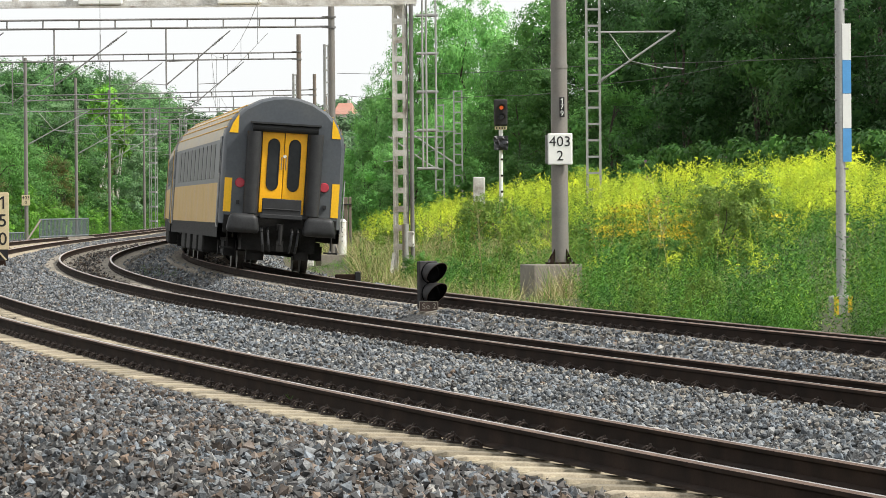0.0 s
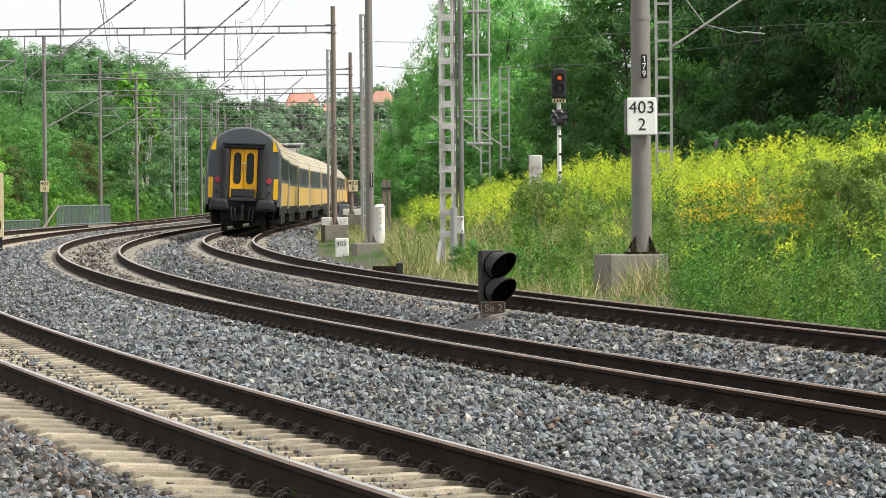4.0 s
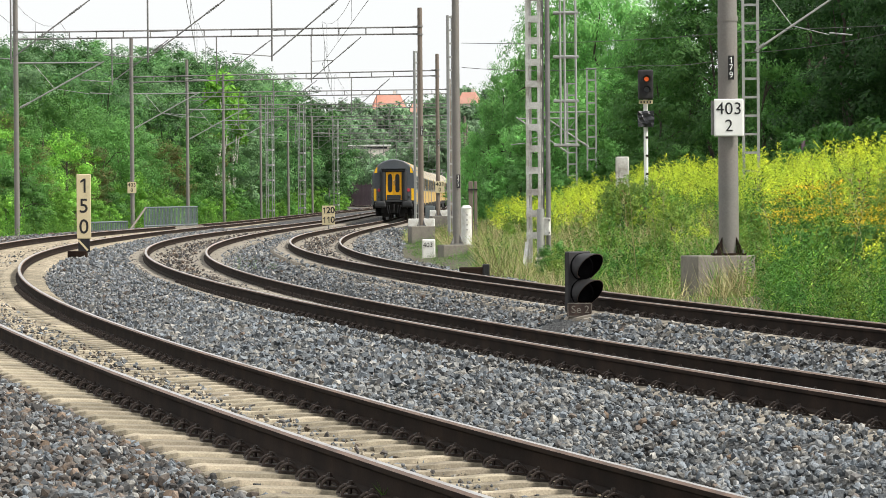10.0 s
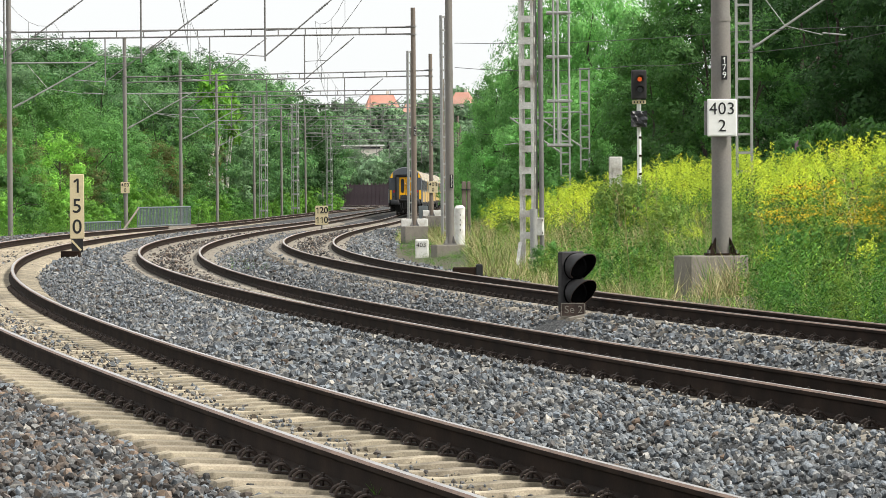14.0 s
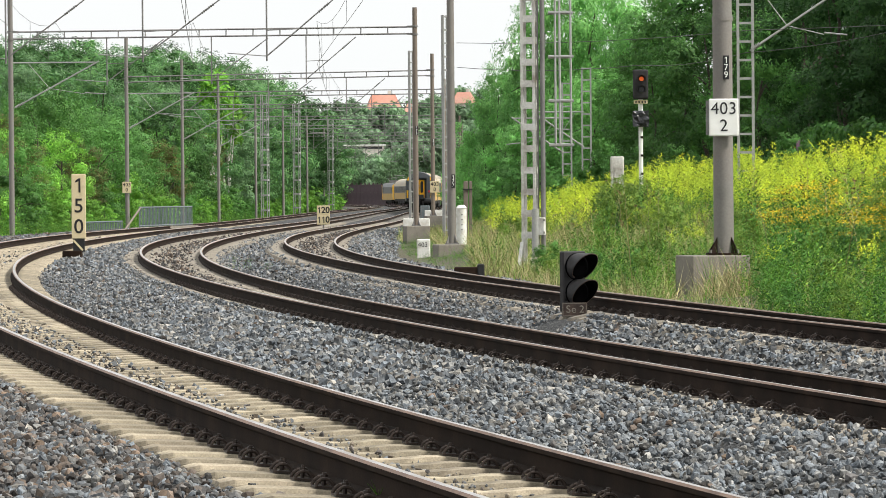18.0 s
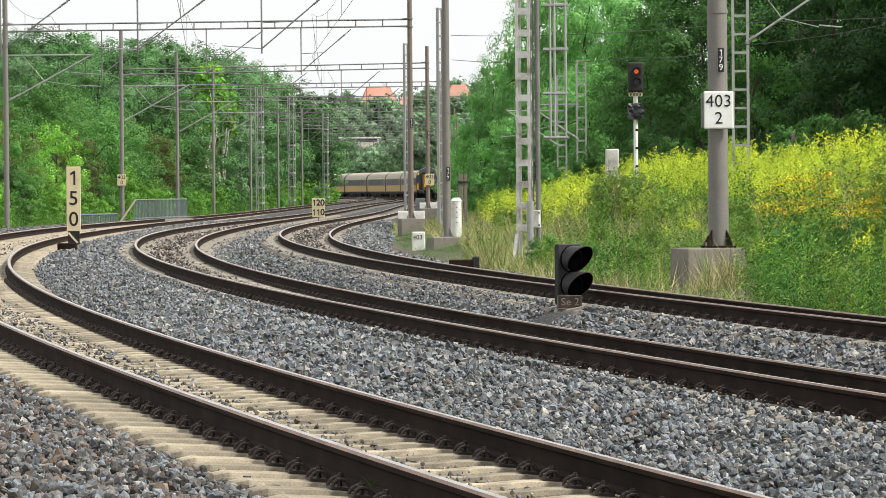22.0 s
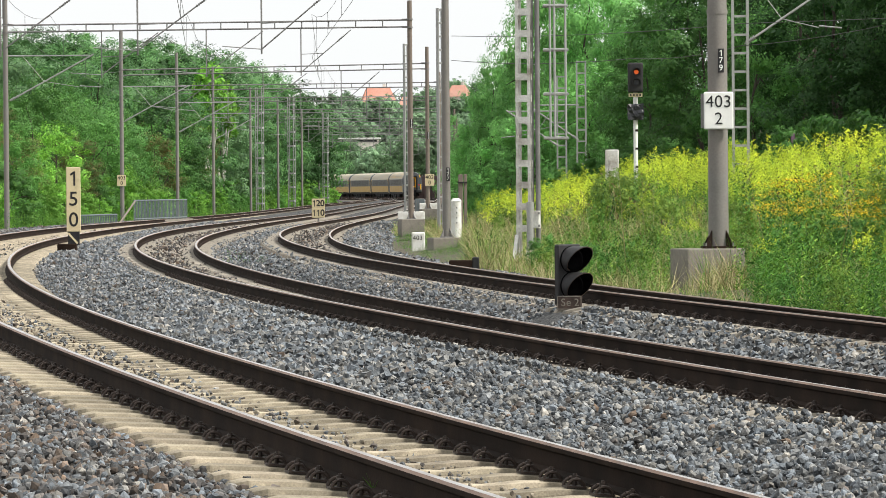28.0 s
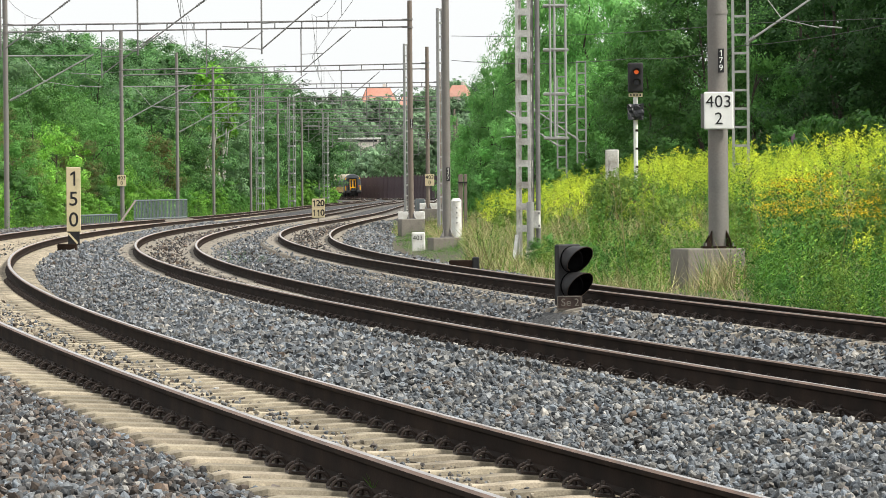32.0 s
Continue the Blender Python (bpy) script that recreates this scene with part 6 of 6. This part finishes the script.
def stalk(rng):
    """A tall dead stalk with thin side twigs and brown seed heads."""
    n = 9
    t = rng.uniform(0.45, 1.0, n)
    base = np.stack([np.zeros(n), np.zeros(n), t * 1.5], 1)
    ang = rng.uniform(0, 6.3, n)
    tip = base + np.stack([np.cos(ang) * 0.16, np.sin(ang) * 0.16, np.full(n, 0.2)], 1) * (1.4 - t)[:, None]
    seed = quads(np.repeat(tip, 3, 0), np.repeat(tip, 3, 0) + rng.normal(0, 0.026, (n * 3, 3)), np.full(n * 3, 0.008), rng)
    v = np.concatenate([quads(np.array([[0, 0, 0.0]]), np.array([[0, 0, 1.6]]), np.array([0.008]), rng), quads(base, tip, np.full(n, 0.004), rng), seed])
    return v, np.array([3] * (1 + n) + [5] * (n * 3)), np.tile([0.1, -0.5, 0.6], (len(v), 1))


def tansy(rng):
    v, i, o = weed(rng, (0, 1), 0.6, 0.045, 60, 0.25)
    n = 40
    c = np.stack([rng.normal(0, 0.13, n), rng.normal(0, 0.13, n), rng.normal(0.72, 0.03, n)], 1)
    tip = c + np.stack([rng.uniform(-1, 1, n), rng.uniform(-1, 1, n), rng.uniform(-0.2, 0.2, n)], 1) * 0.035
    return np.concatenate([v, quads(c, tip, np.full(n, 0.01), rng)]), np.concatenate([i, np.full(n, 4)]), np.concatenate([o, np.tile([0, -0.3, 0.8], (n, 1))])


SLOPE_BUSH = []


def slope_plants():
    SLOPE_BUSH.extend(tree_kind("wild_shrub", 5, 2.4, 0.1, 150, 36, 0.15, m, M_BARK, 80 + i, "bushy olive green weed shrub on the embankment", "shrub", "shrubs on the embankment") for i, m in enumerate((M_OLIVE, M_LEAF_R)))
    rng = np.random.default_rng(21)
    gold = [goldenrod(rng) for _ in range(5)]
    weeds = [weed(rng, (0, 1, 1) if i % 2 else (0, 0, 1), 0.4 + 0.1 * i, 0.024 + 0.005 * i, 170, 0.28 + 0.03 * i) for i in range(3)]
    weeds += [leafy_stems(rng, (0, 1, 1), 0.9), leafy_stems(rng, (1, 1, 0), 0.75), leafy_stems(rng, (0,), 1.05, 8, 0.07)]
    straw = [tuft(rng) for _ in range(2)] + [tuft(rng, (3, 3, 1), 0.75, 30)] + [tuft(rng, (3, 3, 1), 0.6)] + [tuft(rng, (1, 3), 0.5)]

    blotch = lambda x, y, k: 0.5 + 0.5 * np.sin(x * 0.55 * k + 1.3 * np.sin(y * 0.31 * k)) * np.sin(y * 0.42 * k + x * 0.2)

    def spots(n, y0, y1, r0, r1, kinds, s0, s1, near=1.0, free=True):
        y = y0 + (y1 - y0) * rng.random(n) ** near
        r = rng.uniform(r0, r1, n)
        xc = np.interp(y, LINE_Y, LINE_X)
        u = r + TRACKS[2][0]
        x = xc + u
        keep = (x < 0.122 * (y + 12) + 1.5) & (x > -0.1 * y)
        x, y, u, r = x[keep], y[keep], u[keep], r[keep]
        verge = r > np.interp(y, [100, 125], [2.0, 3.1])
        x, y, u, r = x[verge], y[verge], u[verge], r[verge]
        s = np.interp(y, LINE_Y, LINE_S)
        z = np.where(u < 7.4, np.maximum(land(u, y), bed(u, s)), land(u, y)) - 0.03
        n = len(x)
        out = np.stack([x, y, z, rng.uniform(s0, s1, n) * (0.45 + 0.75 * blotch(x, y, 2.6) + 0.35 * blotch(x + 3, y, 6.0)), rng.uniform(0, 6.3, n), rng.integers(0, kinds, n)], 1)
        # low growth only before the plinths and markers
        for px, py, w, d in ((4.6, 80, 0.84, 18), (8.1, 56.2, 0.4, 12), (1.75, 103, 0.75, 14), (0.05, 140, 0.72, 48), (-0.78, 142, 0.5, 48), (0.42, 146, 0.32, 30), (-1.41, 200, 0.8, 70)):
            hid = free & (np.abs(x - px * y / py) < w) & (y < py + 0.6) & (y > py - d)
            out, r, x, y = out[~hid], r[~hid], x[~hid], y[~hid]
        return out, r

    def thin(p, r, f):
        keep = rng.random(len(p)) < f(p[:, 0], p[:, 1], r)
        return p[keep]

    p, r = spots(8600, 58, 170, 4.6, 15, 5, 0.55, 1.08, 1.3)
    p = thin(p, r, lambda x, y, r: (0.06 + 1.0 * blotch(x, y, 1.0) ** 1.9) * np.clip((r - np.interp(y, [60, 85, 100, 130], [7.8, 7.6, 6.2, 5.4])) / 1.6, 0.025, 1) * np.clip(1.25 - (y - 100) / 90, 0.3, 1) * np.where((y > 98) & (r < 7), 0.35, 1))
    scatter_plants("goldenrod", gold, p, "dense yellow-green flowering goldenrod on the embankment", "wild flowers")
    p, r = spots(10000, 50, 130, 2.9, 16, 6, 0.45, 1.3, 1.5)
    p = thin(p, r, lambda x, y, r: (0.4 + 0.6 * blotch(x + 4, y, 1.4)) * np.clip(1.25 - (r - 5) / 9, 0.4, 1) * np.where((y > 82) & (r < 7.5), np.clip(1 - (y - 82) / 16, 0.22, 1), 1))
    p[:, 5] = np.where((p[:, 1] > 92) & (p[:, 5] % 2 == 0), rng.choice((1, 4), len(p)), p[:, 5])
    scatter_plants("weeds", weeds, p, "lush green leafy weeds on the slope", "weeds")
    p, r = spots(13000, 44, 240, 2.15, 9.5, 5, 0.5, 1.15, 1.0)
    p = thin(p, r, lambda x, y, r: np.where(r < 4.5, np.clip((y - 74) / 30, 0.0, 1), np.clip((y - 90) / 20, 0.05, 1.0)))
    scatter_plants("tall_grass", straw, p, "tall pale dry grass along the track", "grass")
    p, r = spots(5200, 85, 175, 2.15, 8.5, 5, 0.55, 1.15)
    scatter_plants("dry_grass", straw, thin(p, r, lambda x, y, r: np.clip(1.3 - (r - 3) / 6, 0.1, 1)), "pale straw-coloured dry grass on the foot of the slope", "grass")
    p, r = spots(4200, 62, 104, 2.6, 6.2, 5, 0.55, 1.05, 1.0, False)
    scatter_plants("verge_grass", straw, thin(p, r, lambda x, y, r: np.where(np.abs(x / y - 0.0575) < 0.0095, 0.06, np.where(x / y < 0.06, 0.95, 0.13)) * (0.4 + 0.6 * blotch(x, y, 2.0))), "dry and green grass tufts beside the inner track", "grass")
    p, r = spots(50, 70, 108, 3.2, 9.0, 3, 0.7, 1.15)
    scatter_plants("dead_stalks", [stalk(rng) for _ in range(3)], p, "tall dead brown stalks with seed heads", "weeds")
    p, r = spots(1000, 58, 84, 2.7, 6, 6, 0.14, 0.3, 1.0, False)
    scatter_plants("low_weeds", weeds, p, "low green weeds covering the foot of the slope", "weeds")
    p, r = spots(800, 74, 98, 6.6, 8.8, 2, 0.7, 1.15)
    p = thin(p, r, lambda x, y, r: blotch(x, y + 5, 1.2) * np.clip((x / y - 0.069) * 140, 0, 1))
    scatter_plants("tansy", [tansy(rng), tansy(rng)], p, "orange-yellow tansy heads among the weeds", "wild flowers")
    k = 34
    q = np.stack([rng.uniform(4.45, 5.15, k), rng.uniform(77.6, 79.2, k), np.zeros(k), rng.uniform(0.8, 1.4, k), rng.uniform(0, 6.3, k), rng.integers(0, 3, k)], 1)
    q[:, 2] = [ground_at(a, b) - 0.03 for a, b in q[:, :2]]
    scatter_plants("dry_weeds", straw, q, "dry straw-coloured weeds before the mast plinth", "weeds")
    for x, y, k in ((7.75, 73, 0.32), (8.3, 75, 0.36), (7.9, 77, 0.34), (4.1, 109, 0.3), (4.2, 116, 0.32), (4.7, 113, 0.3), (5.9, 90, 0.2), (4.9, 101, 0.22), (2.6, 124, 0.22), (1.9, 138, 0.2),
                    (4.35, 114, 0.3), (4.9, 111, 0.26), (5.6, 84, 0.18), (6.3, 77, 0.2), (5.9, 70, 0.16), (6.9, 73, 0.18), (5.6, 64, 0.14), (6.4, 62, 0.17)):
        plant(SLOPE_BUSH[:1], x, y, k, tall=1.1)
    p, r = spots(1300, 100, 200, 2.4, 5.2, 6, 0.12, 0.36, 1.0, False)
    scatter_plants("verge_growth", weeds, p, "sparse low weeds on the trackside earth", "weeds")
    # low dark clumps that break up the slope
    low = [SLOPE_BUSH[1], SLOPE_BUSH[0], SLOPE_BUSH[1]]
    for i in range(44):
        y = rng.uniform(60, 100)
        x = float(np.interp(y, LINE_Y, LINE_X)) + TRACKS[2][0] + rng.uniform(3.3, 6.5)
        if abs(x - 4.6 * y / 80) > 0.95 and x < 0.1 * y + 0.5:
            plant(low, x, y, rng.uniform(0.1, 0.2), tall=1.1)
    q = np.array([[-4.55, 95.25, -0.18, 0.4, 2, 3], [-4.20, 95.55, -0.18, 0.36, 3, 4], [-3.85, 95.75, -0.18, 0.34, 4, 2]])
    blade = tuft(rng, (1,), 0.1, 5)
    blade = (blade[0] * np.array([0.25, 0.25, 1.0]), blade[1], blade[2])
    scatter_plants("rail_grass", [blade], np.array([[-0.313, 20.2, -0.02, 1.0, 0.5, 0]]), "fresh green grass blade at the foot of the rail", "grass")
    scatter_plants("rail_weeds", weeds, q, "small green weeds sprouting in the ballast", "weeds")
    # verge on the outer side
    y = rng.uniform(150, 420, 700)
    u = TRACKS[0][0] - rng.uniform(4.2, 10, 700)
    x = np.interp(y, LINE_Y, LINE_X) + u
    q = np.stack([x, y, land(u, y) - 0.03, rng.uniform(0.8, 1.6, 700), rng.uniform(0, 6.3, 700), rng.integers(0, 6, 700)], 1)
    scatter_plants("verge_weeds", weeds, q, "green weeds between the track and the wood", "weeds")


# ---- barrier, walls, railing, town ----


def noise_barrier():
    b = thing("noise_barrier", Matrix(), "purple-brown noise barrier of panels between steel posts", "noise barrier", kind="structure")
    prev = None
    for i in range(70):
        s = 585 + i * 4.0
        x, y, t = along(s, TRACKS[2][0] + 4.8)
        p = Vector((float(x), float(y), -0.4))
        bm = bmesh.new()
        box(bm, (0, 0, 2.05), (0.2, 0.24, 4.15))
        part("post", bm, M_BARRIER, b, at=pose(*p, 0, 0, -math.degrees(t)))
        if prev is not None:
            d = p - prev
            ang = math.degrees(math.atan2(d.x, d.y))
            mid = (p + prev) / 2
            for k, (z0, h, m) in enumerate(((0.0, 1.2, M_BARRIER), (1.205, 1.3, M_BARRIER), (2.51, 1.35, M_BARRIER))):
                bm = bmesh.new()
                box(bm, (0, 0, z0 + h / 2), (0.14, d.length - 0.1, h))
                part("panel", bm, m, b, at=pose(*mid, 0, 0, -ang))
        prev = p


def ivy_wall():
    w = thing("ivy_wall", Matrix(), "long concrete garden wall overgrown with dark ivy", "wall", kind="structure")
    a, b = Vector((11.3, 146, 0)), Vector((17.2, 90, 0))
    rng = np.random.default_rng(8)
    d = (b - a)
    ang = math.degrees(math.atan2(d.x, d.y))
    n = 14
    for i in range(n):
        p = a.lerp(b, (i + 0.5) / n)
        bm = bmesh.new()
        box(bm, (0, 0, 0.85), (0.2, d.length / n - 0.03, 4.2))
        part("wall_panel", bm, M_PURPLE, w, at=pose(p.x, p.y, 0.1, 0, 0, -ang))
    m = 620
    t = rng.uniform(0.05, 1, m)
    cc = np.stack([a.x + d.x * t - 0.25, a.y + d.y * t - 0.12, 1.2 + 2.1 * rng.random(m) ** 0.7 + 0.12 * np.sin(t * 60), np.full(m, 0.45)], 1)
    v, f, soft = leaf_cloud(cc, 0.17, 46, rng, 0.8)
    ob = new("ivy", from_arrays("ivy", v, f, [M_IVY], normals=soft))
    tagged(ob, "thick ivy hanging over the wall", "ivy", kind="stuff")


def railing():
    r = thing("railing", Matrix(), "blue-grey steel railing fence beside the wood", "railing")
    for x0, y0, x1, y1, zb, zt, step in ((-17.2, 214, -15.95, 222, -0.35, 0.25, 0.35), (-15.85, 233, -14.05, 249, -0.15, 0.9, 0.42)):
        a, b = Vector((x0, y0, 0)), Vector((x1, y1, 0))
        n = int((b - a).length / step)
        for i in range(n + 1):
            p = a.lerp(b, i / n)
            bm = bmesh.new()
            box(bm, (p.x, p.y, (zb + zt) / 2), (0.05, 0.05, zt - zb))
            part("bar", bm, M_RAILING, r)
        for z in (zb + 0.08, zt - 0.02):
            bm = bmesh.new()
            rod(bm, (a.x, a.y, z), (b.x, b.y, z), 0.035, n=6)
            part("rail_bar", bm, M_RAILING, r)
    bm = bmesh.new()
    rod(bm, (-15.95, 224, -0.2), (-15.8, 233, 0.85), 0.05, n=6)
    part("handrail", bm, M_POLE_OLD, r)
    bm = bmesh.new()
    box(bm, (-15.0, 241, -0.3), (0.5, 18, 0.3), pose(0, 0, 0, 0, 0, 0))
    k = thing("kerb_wall", Matrix(), "low pale concrete kerb under the railing", "kerb", kind="structure")
    part("kerb", bm, M_CONCRETE, k, at=Matrix.Translation((-15.0, 241, 0)) @ pose(0, 0, 0, 0, 0, -6.4) @ Matrix.Translation((15.0, -241, 0)))


def house(x, y, w, d, h, roof, turn, mat=None):
    z = ground_at(x, y) - 1
    t = thing("house", pose(x, y, z, 0, 0, turn), "distant plastered house with a red tiled roof", "house", "houses of the town")
    bm = bmesh.new()
    box(bm, (0, 0, h / 2), (w, d, h))
    wall = part("wall", bm, M_PLASTER, t)
    bm = bmesh.new()
    e = 0.5
    vs = [bm.verts.new(p) for p in ((-w / 2 - e, -d / 2 - e, h), (w / 2 + e, -d / 2 - e, h), (w / 2 + e, d / 2 + e, h), (-w / 2 - e, d / 2 + e, h), (-w / 2 + w * 0.12, 0, h + roof), (w / 2 - w * 0.12, 0, h + roof))]
    for f in ((0, 1, 5, 4), (2, 3, 4, 5), (1, 2, 5), (3, 0, 4), (3, 2, 1, 0)):
        bm.faces.new([vs[i] for i in f])
    part("roof", bm, M_TILE, t, "red tiled roof")
    bm = bmesh.new()
    box(bm, (w * 0.2, 0.5, h + roof), (0.8, 0.8, 1.8))
    part("chimney", bm, M_PLASTER, t)
    n = max(2, int(w / 2.6))
    for fl in range(max(1, int(h / 3))):
        for i in range(n):
            bm = bmesh.new()
            box(bm, (-w / 2 + (i + 0.5) * w / n, -d / 2 - 0.02, h - 1.7 - fl * 2.9), (1.1, 0.08, 1.4))
            part("window", bm, M_WIN, t)


def town():
    for x, y, w, d, h, r, tn in ((-17.6, 1250, 8.5, 8, 7.2, 4.2, 6), (4.6, 1262, 5, 6, 6.5, 3.2, -15), (0.4, 1222, 5.5, 6, 3, 2.4, 12), (-9.5, 1275, 4.5, 6, 5, 2.4, 0), (-24.5, 700, 5, 6, 4, 2.0, 0)):
        house(x, y, w, d, h, r, tn)
    t = thing("flat_hall", pose(-18, 985, ground_at(-18, 985) + 7.2), "long low white hall on the far slope", "building")
    bm = bmesh.new()
    box(bm, (0, 0, -0.8), (8.4, 6, 3.8))
    part("wall", bm, M_PLASTER, t)
    bm = bmesh.new()
    box(bm, (0, 0, 1.25), (9.2, 6.8, 0.25))
    part("roof", bm, M_SIGN, t)
    bm = bmesh.new()
    box(bm, (0, -3.03, 0.65), (7.6, 0.1, 0.5))
    part("window_strip", bm, M_WIN, t)


def build_all():
    portals()
    signal_gantry()
    for x, y, z, top, w, br in ((8.08, 123, 0.9, 8.0, 0.40, ((6.75, 2.4, 1),)), (6.12, 200, 0.4, 6.95, 0.385, ((5.0, 2.3, -1),)), (5.2, 198, 0.4, 6.25, 0.385, ((4.7, 2.3, -1),)),
                                (-0.07, 170, -0.4, 8.1, 0.35, ()), (-1.67, 211, -0.4, 8.1, 0.35, ())):
        ladder_mast(x, y, z, top, w, brackets=br, turn=0 if w > 0.38 else 60)
    for x, y in ((-15.7, 390), (-14.3, 430), (-13.4, 520)):
        lattice_pylon(x, y, ground_at(x, y), 10.2, 0.55, M_GALV, label="slender grey lattice mast in front of the wood", gap=1.3)
    overhead_wires()
    feeder_wires()
    dwarf_signal()
    main_signal()
    speed_boards()
    banded_post()
    markers()
    noise_barrier()
    ivy_wall()
    railing()
    town()


woods()
slope_plants()
build_all()
rails_and_sleepers()
stones()
motions()
